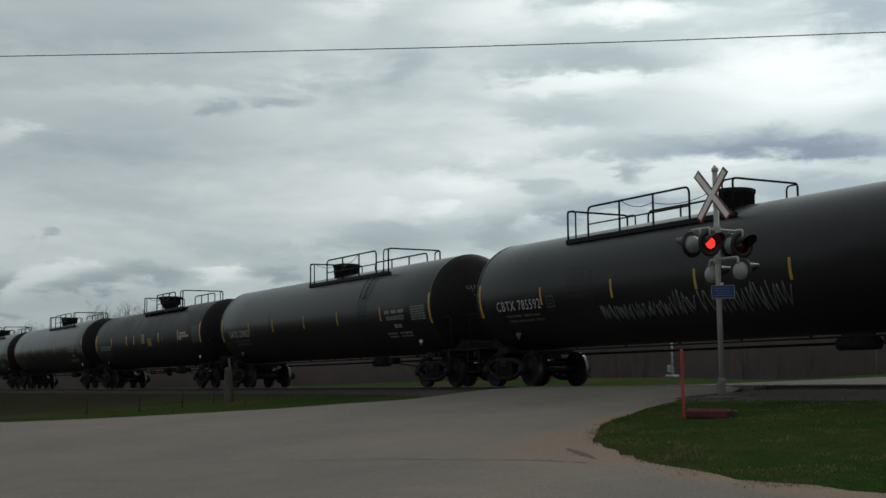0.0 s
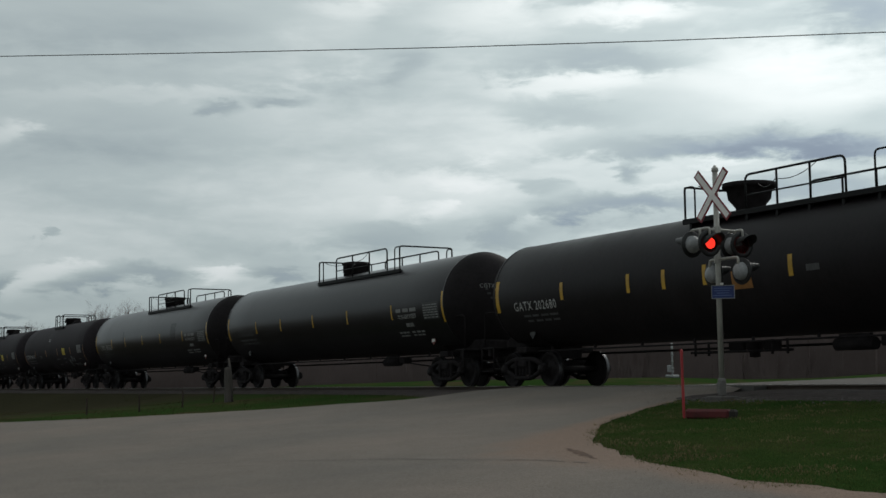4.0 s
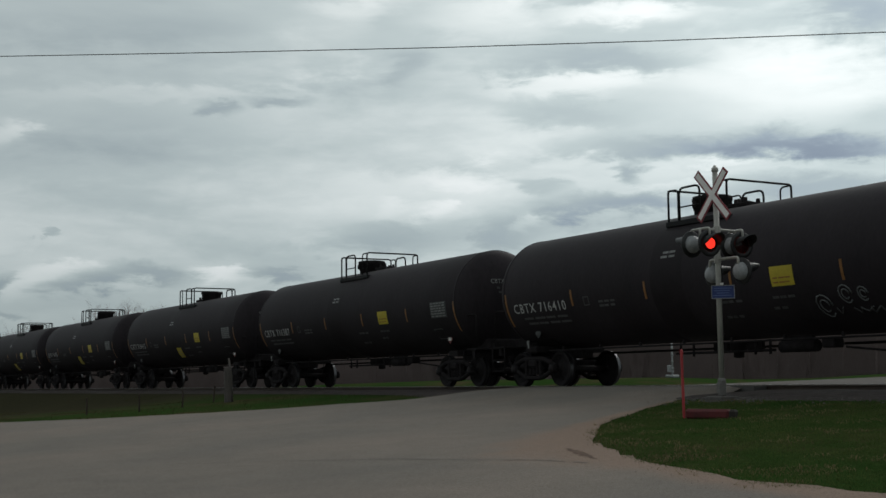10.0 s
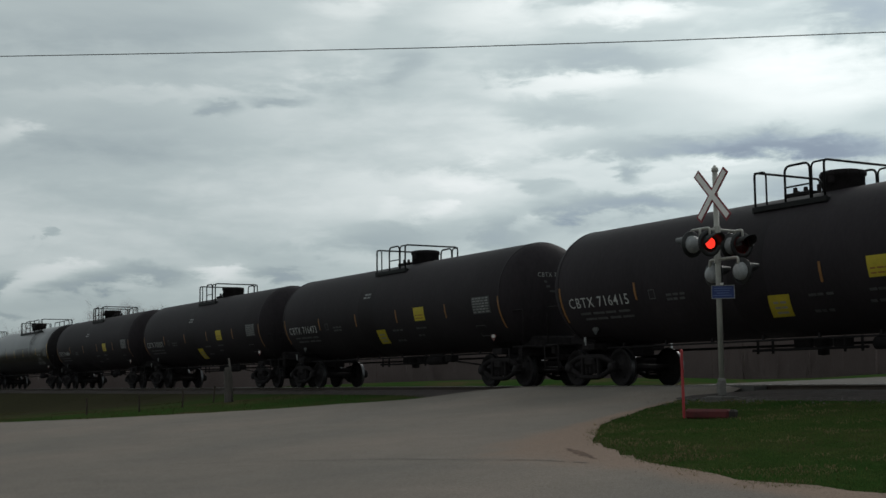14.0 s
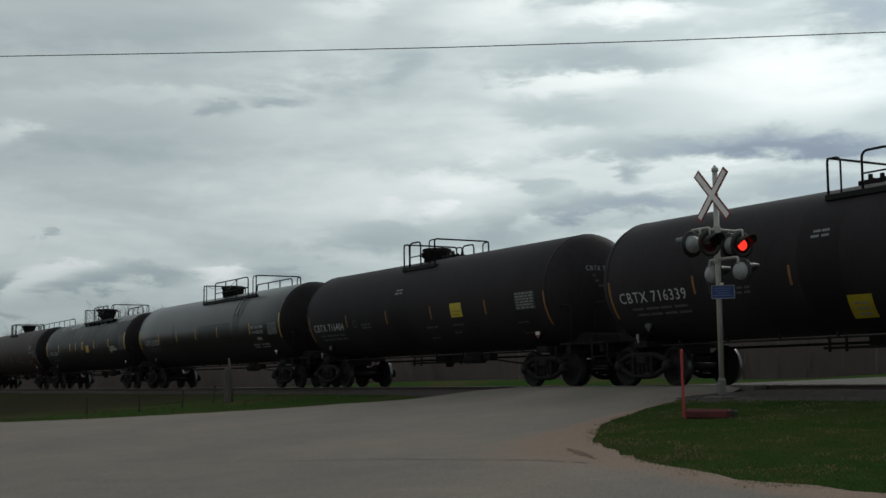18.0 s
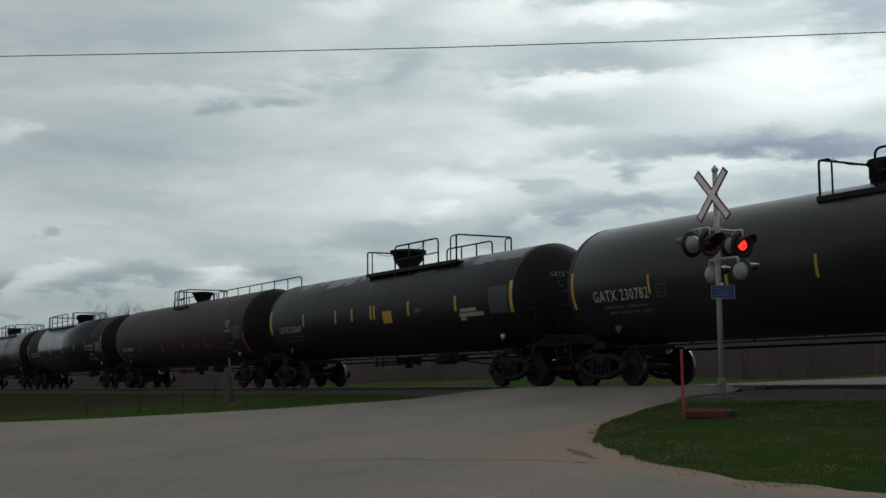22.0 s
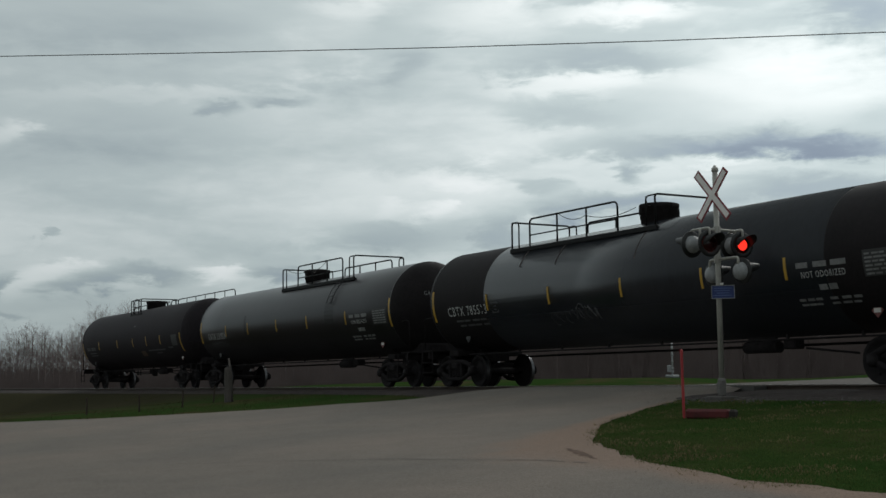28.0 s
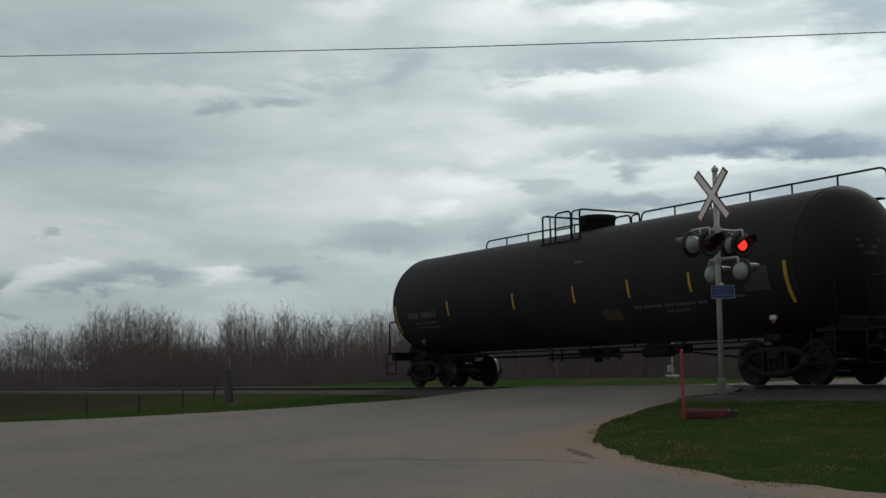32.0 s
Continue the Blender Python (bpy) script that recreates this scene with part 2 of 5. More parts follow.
M_WOOD = material("weathered_grey_wood", (0.070, 0.060, 0.053), 0.85, vary=0.6, scale=5, fine=30, bump=0.6, stretch=(3, 3, 0.4))
M_RUST = material("rusty_steel", (0.045, 0.03, 0.022), 0.8, vary=0.4, scale=9, fine=60, bump=0.2)
M_RAILHEAD = material("bright_rail_head", (0.35, 0.33, 0.31), 0.35, 1.0, vary=0.2, scale=5, fine=60, bump=0.03)
M_TIE = material("creosoted_tie", (0.028, 0.022, 0.018), 0.9, vary=0.4, scale=6, fine=50, bump=0.4, rand=0.3)
M_BALLAST = material("crushed_stone_ballast", (0.0522, 0.0432, 0.0405), 0.95, vary=0.5, scale=4, fine=22, bump=0.9, spec=0.05)
M_STONE = material("pale_loose_stone", (0.090, 0.080, 0.074), 0.9, vary=0.4, scale=5, fine=40, bump=0.3)
M_CONC = material("stained_concrete", (0.17, 0.16, 0.15), 0.9, vary=0.3, scale=3, fine=40, bump=0.25)
M_BARK = material("grey_brown_bark", (0.1804, 0.139, 0.132), 0.9, vary=0.35, scale=2, fine=20, bump=0.0, rand=0.3, spec=0.1)
M_BIRCH = material("pale_birch_bark", (0.22, 0.1892, 0.1848), 0.85, vary=0.5, scale=1, fine=5, bump=0.0, rand=0.35, spec=0.1)
M_BRUSH = material("bare_brown_brush", (0.1672, 0.132, 0.1285), 0.95, vary=0.25, scale=0.10, fine=0.8, bump=0.0, coords="Object", spec=0.05)
M_WIRE = material("black_cable", (0.012, 0.013, 0.014), 0.6, vary=0.2, bump=0.0)
M_TAR = material("old_tar", (0.035, 0.031, 0.028), 0.8, vary=0.4, scale=4, fine=40, bump=0.1)
M_CROSS = material("worn_crossing_asphalt", (0.07, 0.066, 0.062), 0.9, vary=0.3, scale=2, fine=50, bump=0.3)


def ground_material():
    m = bpy.data.materials.new("spring_grass_and_soil")
    m.use_nodes = True
    nt = m.node_tree
    N, L = nt.nodes, nt.links
    b = N["Principled BSDF"]
    b.inputs["Roughness"].default_value = 1.0
    b.inputs["Specular IOR Level"].default_value = 0.0
    tc = N.new("ShaderNodeTexCoord")
    n1, n2, n3 = (N.new("ShaderNodeTexNoise") for _ in range(3))
    for n, s, d in ((n1, 0.22, 6), (n2, 1.7, 6), (n3, 14, 5)):
        n.inputs["Scale"].default_value, n.inputs["Detail"].default_value = s, d
        L.new(tc.outputs["Object"], n.inputs["Vector"])
    a = N.new("ShaderNodeMath")
    a.operation = "MULTIPLY_ADD"
    L.new(n2.outputs["Fac"], a.inputs[0])
    a.inputs[1].default_value = 0.6
    L.new(n1.outputs["Fac"], a.inputs[2])
    r = N.new("ShaderNodeValToRGB")
    L.new(a.outputs[0], r.inputs[0])
    e = r.color_ramp.elements
    e[0].position, e[0].color = 0.60, (0.0229, 0.0528, 0.0123, 1)
    e[1].position, e[1].color = 1.0, (0.0651, 0.0528, 0.0282, 1)
    k = e.new(0.82)
    k.color = (0.0317, 0.0528, 0.0158, 1)
    mul = N.new("ShaderNodeMix")
    mul.data_type, mul.blend_type = "RGBA", "MULTIPLY"
    mul.inputs["Factor"].default_value = 0.7
    # bare brown earth on the low bank further along the track
    sx, soil, far = N.new("ShaderNodeSeparateXYZ"), N.new("ShaderNodeMix"), N.new("ShaderNodeMapRange")
    L.new(tc.outputs["Object"], sx.inputs[0])
    L.new(sx.outputs[0], far.inputs["Value"])
    far.inputs["From Min"].default_value, far.inputs["From Max"].default_value = -38, -50
    near_side = N.new("ShaderNodeMapRange")
    L.new(sx.outputs[1], near_side.inputs["Value"])
    near_side.inputs["From Min"].default_value, near_side.inputs["From Max"].default_value = 3, 0
    both = N.new("ShaderNodeMath")
    both.operation = "MULTIPLY"
    L.new(far.outputs[0], both.inputs[0])
    L.new(near_side.outputs[0], both.inputs[1])
    soil.data_type = "RGBA"
    L.new(both.outputs[0], soil.inputs["Factor"])
    L.new(r.outputs[0], soil.inputs["A"])
    soil.inputs["B"].default_value = (0.0387, 0.0361, 0.022, 1)
    L.new(soil.outputs["Result"], mul.inputs["A"])
    g = N.new("ShaderNodeMapRange")
    g.inputs["To Min"].default_value, g.inputs["To Max"].default_value = 0.75, 1.25
    L.new(n3.outputs["Fac"], g.inputs["Value"])
    L.new(g.outputs[0], mul.inputs["B"])
    L.new(mul.outputs["Result"], b.inputs["Base Color"])
    bp = N.new("ShaderNodeBump")
    bp.inputs["Strength"].default_value, bp.inputs["Distance"].default_value = 0.12, 0.03
    L.new(n3.outputs["Fac"], bp.inputs["Height"])
    L.new(bp.outputs[0], b.inputs["Normal"])
    return m


def pavement_material():
    """Old grey-brown asphalt: fine chippings, broad worn and dusty patches, darker oil trails."""
    m = bpy.data.materials.new("dusty_old_asphalt")
    m.use_nodes = True
    nt = m.node_tree
    N, L = nt.nodes, nt.links
    b = N["Principled BSDF"]
    b.inputs["Roughness"].default_value = 0.92
    b.inputs["Specular IOR Level"].default_value = 0.2
    tc = N.new("ShaderNodeTexCoord")
    broad = N.new("ShaderNodeTexNoise")
    broad.inputs["Scale"].default_value, broad.inputs["Detail"].default_value = 0.23, 6
    mid = N.new("ShaderNodeTexNoise")
    mid.inputs["Scale"].default_value, mid.inputs["Detail"].default_value = 1.5, 6
    chip = N.new("ShaderNodeTexVoronoi")
    chip.inputs["Scale"].default_value = 55
    for n in (broad, mid, chip):
        L.new(tc.outputs["Object"], n.inputs["Vector"])
    r = N.new("ShaderNodeValToRGB")
    L.new(broad.outputs["Fac"], r.inputs[0])
    e = r.color_ramp.elements
    e[0].position, e[0].color = 0.33, (0.1408, 0.1241, 0.1082, 1)
    e[1].position, e[1].color = 0.68, (0.1918, 0.1566, 0.1311, 1)
    m1 = N.new("ShaderNodeMix")
    m1.data_type, m1.blend_type = "RGBA", "MULTIPLY"
    m1.inputs["Factor"].default_value = 1.0
    g1 = N.new("ShaderNodeMapRange")
    g1.inputs["To Min"].default_value, g1.inputs["To Max"].default_value = 0.84, 1.14
    L.new(mid.outputs["Fac"], g1.inputs["Value"])
    L.new(r.outputs[0], m1.inputs["A"])
    L.new(g1.outputs[0], m1.inputs["B"])
    # reddish gravel that traffic drags from the soft edge over the asphalt
    near, drag, cover = N.new("ShaderNodeAttribute"), N.new("ShaderNodeTexNoise"), N.new("ShaderNodeMath")
    near.attribute_name = "gravel"
    drag.inputs["Scale"].default_value, drag.inputs["Detail"].default_value = 1.1, 7
    L.new(tc.outputs["Object"], drag.inputs["Vector"])
    cover.operation = "MULTIPLY_ADD"
    L.new(drag.outputs["Fac"], cover.inputs[0])
    cover.inputs[1].default_value = 0.9
    L.new(near.outputs["Fac"], cover.inputs[2])
    edge = N.new("ShaderNodeMapRange")
    edge.interpolation_type = "SMOOTHSTEP"
    edge.inputs["From Min"].default_value, edge.inputs["From Max"].default_value = 0.50, 1.30
    L.new(cover.outputs[0], edge.inputs["Value"])
    red = N.new("ShaderNodeMix")
    red.data_type = "RGBA"
    L.new(edge.outputs[0], red.inputs["Factor"])
    L.new(m1.outputs["Result"], red.inputs["A"])
    red.inputs["B"].default_value = (0.2077, 0.1426, 0.1074, 1)
    m1 = red
    m2 = N.new("ShaderNodeMix")
    m2.data_type, m2.blend_type = "RGBA", "MULTIPLY"
    m2.inputs["Factor"].default_value = 1.0
    g2 = N.new("ShaderNodeMapRange")
    g2.inputs["To Min"].default_value, g2.inputs["To Max"].default_value = 0.75, 1.2
    L.new(chip.outputs["Color"], g2.inputs["Value"])
    L.new(m1.outputs["Result"], m2.inputs["A"])
    L.new(g2.outputs[0], m2.inputs["B"])
    L.new(m2.outputs["Result"], b.inputs["Base Color"])
    bp = N.new("ShaderNodeBump")
    bp.inputs["Strength"].default_value, bp.inputs["Distance"].default_value = 0.5, 0.01
    L.new(chip.outputs["Distance"], bp.inputs["Height"])
    L.new(bp.outputs[0], b.inputs["Normal"])
    return m


M_GROUND = ground_material()
M_ROAD = pavement_material()
M_FARROAD = material("dusty_gravel_road", (0.112, 0.099, 0.091), 0.95, vary=0.3, scale=1.6, fine=45, bump=0.6, spec=0.05)
M_BLADE = material("grass_blades", (0.028, 0.104, 0.021), 0.9, vary=0.25, scale=0.55, fine=3, bump=0.0, spec=0.0, tint=(0.100, 0.116, 0.042), thin=0.45)
M_DARKBAND = material("darker_band_paint", (0.0216, 0.0173, 0.0194), 0.6, vary=0.3, scale=2, fine=20, bump=0.02, spec=0.10)
M_DRY = material("dry_straw_blades", (0.19, 0.145, 0.078), 0.9, vary=0.4, scale=1, fine=8, bump=0.0, spec=0.1, thin=0.4)
M_DEAD = material("dead_brown_blades", (0.060, 0.048, 0.030), 0.9, vary=0.4, scale=0.5, fine=5, bump=0.0, spec=0.0, thin=0.4)


# ---------------------------------------------------------------- mesh helpers
class Build:
    """Collects vertices and faces of one mesh."""

    def __init__(self):
        self.v, self.f, self.s = [], [], []

    def add(self, verts, faces, smooth=False):
        o = len(self.v)
        self.v += [tuple(p) for p in verts]
        self.f += [tuple(i + o for i in q) for q in faces]
        self.s += [smooth] * len(faces)
        return self

    def box(self, c, size, chamfer=0.0, m=None):
        hx, hy, hz = (s / 2 for s in size)
        k = min(chamfer, hx * 0.9, hy * 0.9, hz * 0.9)
        if k <= 0:
            vs = [(x * hx, y * hy, z * hz) for x in (-1, 1) for y in (-1, 1) for z in (-1, 1)]
            fs = [(0, 1, 3, 2), (4, 6, 7, 5), (0, 4, 5, 1), (2, 3, 7, 6), (0, 2, 6, 4), (1, 5, 7, 3)]
        else:
            vs, ix = [], {}
            for x in (-1, 1):
                for y in (-1, 1):
                    for z in (-1, 1):
                        for a in range(3):
                            p = [x * (hx - k), y * (hy - k), z * (hz - k)]
                            p[a] = (x * hx, y * hy, z * hz)[a]
                            ix[x, y, z, a] = len(vs)
                            vs.append(tuple(p))
            fs = []
            for a in range(3):
                b, c2 = (a + 1) % 3, (a + 2) % 3
                for s in (-1, 1):
                    q = []
                    for u, w in ((-1, -1), (1, -1), (1, 1), (-1, 1)):
                        k3 = [0, 0, 0]
                        k3[a], k3[b], k3[c2] = s, u, w
                        q.append(ix[(*k3, a)])
                    fs.append(tuple(q if s > 0 else q[::-1]))
                for u in (-1, 1):
                    for w in (-1, 1):
                        k1, k2 = [0, 0, 0], [0, 0, 0]
                        k1[a], k2[a] = -1, 1
                        k1[b] = k2[b] = u
                        k1[c2] = k2[c2] = w
                        q = (ix[(*k1, b)], ix[(*k2, b)], ix[(*k2, c2)], ix[(*k1, c2)])
                        fs.append(q if u * w > 0 else q[::-1])
            for x in (-1, 1):
                for y in (-1, 1):
                    for z in (-1, 1):
                        q = (ix[x, y, z, 0], ix[x, y, z, 1], ix[x, y, z, 2])
                        fs.append(q if x * y * z > 0 else q[::-1])
        if m is not None:
            vs = [m @ Vector(p) for p in vs]
        return self.add([(p[0] + c[0], p[1] + c[1], p[2] + c[2]) for p in vs], fs)

    def tube(self, pts, r, seg=8, r2=None, caps=True):
        pts = [Vector(p) for p in pts]
        n = len(pts)
        rings = []
        ref = None
        for i, p in enumerate(pts):
            d = (pts[min(i + 1, n - 1)] - pts[max(i - 1, 0)]).normalized()
            if ref is None:
                ref = d.orthogonal().normalized()
            ref = (ref - d * ref.dot(d)).normalized()
            w = d.cross(ref)
            rr = r if r2 is None else r + (r2 - r) * i / (n - 1)
            rings.append([p + (ref * math.cos(2 * math.pi * j / seg) + w * math.sin(2 * math.pi * j / seg)) * rr for j in range(seg)])
        vs = [q for ring in rings for q in ring]
        fs = [(i * seg + j, i * seg + (j + 1) % seg, (i + 1) * seg + (j + 1) % seg, (i + 1) * seg + j) for i in range(n - 1) for j in range(seg)]
        self.add(vs, fs, True)
        if caps:
            o = len(self.v) - len(vs)
            self.f += [tuple(o + j for j in reversed(range(seg))), tuple(o + (n - 1) * seg + j for j in range(seg))]
            self.s += [False, False]
        return self

    def lathe(self, profile, axis="x", seg=48, c=(0, 0, 0), smooth=True, arc=(0.0, 2 * math.pi)):
        """profile: (place along the axis, radius)."""
        full = abs(arc[1] - arc[0] - 2 * math.pi) < 1e-6
        m = seg if full else seg + 1
        vs = []
        for a, r in profile:
            for j in range(m):
                t = arc[0] + (arc[1] - arc[0]) * j / seg
                u, w = r * math.cos(t), r * math.sin(t)
                p = {"x": (a, u, w), "y": (w, a, u), "z": (u, w, a)}[axis]
                vs.append((p[0] + c[0], p[1] + c[1], p[2] + c[2]))
        fs = []
        for i in range(len(profile) - 1):
            for j in range(seg):
                k = (j + 1) % m if full else j + 1
                fs.append((i * m + j, i * m + k, (i + 1) * m + k, (i + 1) * m + j))
        return self.add(vs, fs, smooth)

    def mesh(self, name):
        me = bpy.data.meshes.new(name)
        me.from_pydata(self.v, [], self.f)
        me.polygons.foreach_set("use_smooth", self.s)
        me.update()
        return me


CACHE = {}


def part(name, shape, material_, parent, label="", at=None):
    """One mesh object under a thing or a part. shape: a Build or a ready mesh."""
    me = shape if isinstance(shape, bpy.types.Mesh) else shape.mesh(name)
    if not me.materials:
        me.materials.append(material_)
    ob = new(name, me)
    ob.parent = parent
    if at is not None:
        ob.matrix_basis = at
    if label:
        ob["label"] = label
    return ob


def shared(key, make, material_):
    """A mesh that is made once and then used by all parts that look alike."""
    if key not in CACHE:
        me = make().mesh(key)
        me.materials.append(material_)
        CACHE[key] = me
    return CACHE[key]


def marks(name, shape, material_, parent, label=""):
    """Small print that cannot be told apart mark by mark."""
    return tagged(part(name, shape, material_, parent, label), kind="stuff")


def thing(name, label, category, at=None, group="", kind=""):
    ob = new(name)
    ob.empty_display_size = 0.3
    if at is not None:
        ob.matrix_basis = at
    return tagged(ob, label, category, group, kind)


def solid(name, shape, material_, label, category, at=None, group="", kind=""):
    me = shape.mesh(name)
    me.materials.append(material_)
    ob = new(name, me)
    if at is not None:
        ob.matrix_basis = at
    return tagged(ob, label, category, group, kind)


def bend(points, radius, steps=5):
    """A polyline with its inner corners rounded."""
    pts = [Vector(p) for p in points]
    res = [pts[0]]
    for a, b, c in zip(pts, pts[1:], pts[2:]):
        u, w = (a - b), (c - b)
        k = min(radius, u.length * 0.49, w.length * 0.49)
        p, q = b + u.normalized() * k, b + w.normalized() * k
        for i in range(steps + 1):
            t = i / steps
            res.append(p * (1 - t) ** 2 + b * 2 * t * (1 - t) + q * t * t)
    return res + [pts[-1]]


def smooth01(a, b, x):
    t = min(max((x - a) / (b - a), 0.0), 1.0)
    return t * t * (3 - 2 * t)


# ---------------------------------------------------------------- ground, road, track
def ground_z(x, y):
    if y <= 0:
        ramp = -0.22 + 0.0737 * (min(max(y, -20.0), -3.2) + 3.2)
        low = -1.35 + 1.1 * smooth01(-7, -2.6, y)
        return low + (ramp - low) * smooth01(-80, -34, x)
    low_bank = 0.56 * smooth01(11, 30, y) * (1 - smooth01(0.86, 1.10, -x / (y + 20.35)))
    return -0.25 + low_bank + (0.47 * smooth01(2.5, 10, y) + 0.4 * smooth01(10, 120, y)) * smooth01(-85, -52, x - 0.25 * (y - 10)) * smooth01(1.08, 1.19, -x / (y + 20.35))


def road_edge(x):
    """The far edge of the paved ground: a road along the track that widens into the crossing."""
    pts = EDGE
    for (x0, y0), (x1, y1) in zip(pts, pts[1:]):
        if x0 <= x <= x1:
            return y0 + (y1 - y0) * (x - x0) / (x1 - x0)
    return pts[0][1] if x < pts[0][0] else pts[-1][1]


EDGE = [(-300, -34.0), (-70, -19.0), (-50, -15.2), (-41.3, -13.2), (-40.0, -12.45), (-38.1, -11.6), (-36.35, -10.85), (-34.7, -9.8), (-32.5, -8.2), (-31.3, -7.1), (-30.6, -5.8), (-29.5, -4.7), (-28.9, -3.5), (-28.5, -1.5), (-28.2, -1.15),
        (-20.6, -1.15), (-20.0, -2.2), (-19.6, -3.6), (-18.05, -5.96), (-16.9, -7.5), (-15.7, -8.7), (-14.1, -9.8), (-12.3, -10.7), (-9.6, -11.55), (-7.5, -11.75), (0, -12.1), (120, -13)]


def road_z(x, y):
    z = ground_z(x, y) + 0.016
    if y > -5.5:
        z += (-0.012 - z) * smooth01(-5.5, -1.3, y) * (1 - smooth01(-20.9, -19.9, x)) * smooth01(-29.2, -28.2, x)
    return z


def spread(a, b, n, power=1.0):
    return [a + (b - a) * (i / n) ** power for i in range(n + 1)]


def build_ground():
    xs = [-2500, -1500, -900, -600, -450, -350, -280, -220, -180, -150, -130, -115, -105] + [-96 + 1.5 * i for i in range(73)] + [16, 24, 35, 50, 75, 110, 180, 300, 600, 1500, 2500]
    ys = [-2500, -1200, -600, -300, -150, -80, -50, -35, -28] + [-24 + 0.6 * i for i in range(45)] + [3.2, 4, 5, 6.5, 8, 11, 15, 20, 27, 35, 45, 60, 75, 90, 105, 120, 150, 200, 300, 500, 900, 1600, 2600]
    rnd = random.Random(4)
    b = Build()
    vs = []
    for y in ys:
        for x in xs:
            vs.append((x, y, ground_z(x, y)))
    nx = len(xs)
    fs = [(j * nx + i, j * nx + i + 1, (j + 1) * nx + i + 1, (j + 1) * nx + i) for j in range(len(ys) - 1) for i in range(nx - 1)]
    b.add(vs, fs, True)
    return solid("ground", b, M_GROUND, "flat spring grassland with worn green and brown turf", "ground", kind="structure")


def sheet(x_list, y_of, z_of, rows):
    b = Build()
    vs = [(x, y, z_of(x, y)) for x in x_list for y in y_of(x)]
    n = rows + 1
    fs = [(i * n + j, (i + 1) * n + j, (i + 1) * n + j + 1, i * n + j + 1) for i in range(len(x_list) - 1) for j in range(rows)]
    b.add(vs, fs, True)
    return b


def build_road():
    rnd = random.Random(9)
    xs = sorted(set([-300, -220, -160, -120, -100, -85] + [-78 + 0.5 * i for i in range(160)] + [p[0] for p in EDGE if -80 < p[0] < 2] + [-28.29, -20.31] + [4, 8, 14, 22, 35, 60, 120]))
    rag = {x: rnd.uniform(-0.10, 0.10) for x in xs}

    def ys(x):
        e = road_edge(x) + (rag[x] if not -28.6 < x < -19.9 else 0.0)
        return [e + (-60 - e) * (i / 34) ** 2.2 for i in range(35)]
    road = solid("road", sheet(xs, ys, road_z, 34), M_ROAD, "wide dusty grey-brown asphalt road that climbs to the tracks", "road", kind="structure")
    # share of loose reddish gravel on the asphalt round the grass island, in a broad fan at its nose
    share = road.data.attributes.new("gravel", "FLOAT", "POINT")
    weights = []
    for v in road.data.vertices:
        x, y = v.co.x, v.co.y
        wide = 0.5 + 2.3 * math.exp(-((x + 14.6) / 2.7) ** 2) + 0.35 * smooth01(-12, -8, x)
        weights.append((1 - smooth01(0.0, wide, road_edge(x) - y)) * smooth01(-20.2, -18.5, x))
    share.data.foreach_set("value", weights)
    # long tar-filled crack across the asphalt, in short uneven strokes
    pts = [(-19.06, -14.71), (-18.81, -14.40), (-17.39, -13.50), (-16.93, -13.18), (-15.33, -12.25), (-13.9, -11.79), (-13.13, -11.48), (-12.2, -11.38)]
    b = Build()
    for (x0, y0), (x1, y1) in zip(pts, pts[1:]):
        n = max(2, int((x1 - x0) / 0.12))
        wob = [(rnd.uniform(-0.012, 0.012), rnd.uniform(0.007, 0.019)) for _ in range(n + 1)]
        for k in range(n):
            if rnd.random() < (0.08 if -17.5 < x0 < -15 else 0.3):
                continue
            q = []
            for t, (dy, w) in ((k / n, wob[k]), ((k + 1) / n, wob[k + 1])):
                x, y = x0 + (x1 - x0) * t, y0 + (y1 - y0) * t + dy
                for s in (-1, 1):
                    q.append((x, y + s * w, road_z(x, y + s * w) + 0.005))
            b.add(q, [(0, 2, 3, 1)])
    part("tar_seam", b, M_TAR, road, "dark tar-filled crack")
    b = Build()
    q = []
    for k in range(15):
        x, y = -13.95 + 1.5 * k / 14, -10.46 - 0.61 * k / 14 + rnd.uniform(-0.02, 0.02)
        w = 0.075 * math.sin(3.1416 * (k + 0.4) / 14.8) * rnd.uniform(0.5, 1.2)
        q += [(x, y - w, road_z(x, y - w) + 0.004), (x, y + w, road_z(x, y + w) + 0.004)]
    b.add(q, [(2 * k, 2 * k + 2, 2 * k + 3, 2 * k + 1) for k in range(14)])
    part("rut", b, M_SOIL, road, "damp dark wheel rut in the gravel")
    # the same road beyond the rails
    xs3 = [-28.3 + 0.5 * i for i in range(17)]
    far_y = [1.15, 1.6, 2.5, 4, 6, 9, 13, 20, 30, 45, 70, 110, 170, 260]

    def far_z(x, y):
        return max(-0.012 + 0.021 * min(max(y - 4.5, 0.0), 22.0), ground_z(x, y) + 0.02)
    solid("road", sheet(xs3, lambda x: far_y, far_z, 13), M_FARROAD, "dusty gravel road that leads away beyond the tracks", "road", kind="structure")
    # asphalt between and beside the rails
    b = Build()
    b.box((-24.3, 0, -0.1), (8.2, 1.30, 0.18), 0.01)
    for s in (-1, 1):
        b.box((-24.3, s * 0.985, -0.1), (8.2, 0.36, 0.18), 0.01)
    solid("crossing_panel", b, M_CROSS, "worn dark asphalt between the rails of the crossing", "crossing panel", kind="structure")


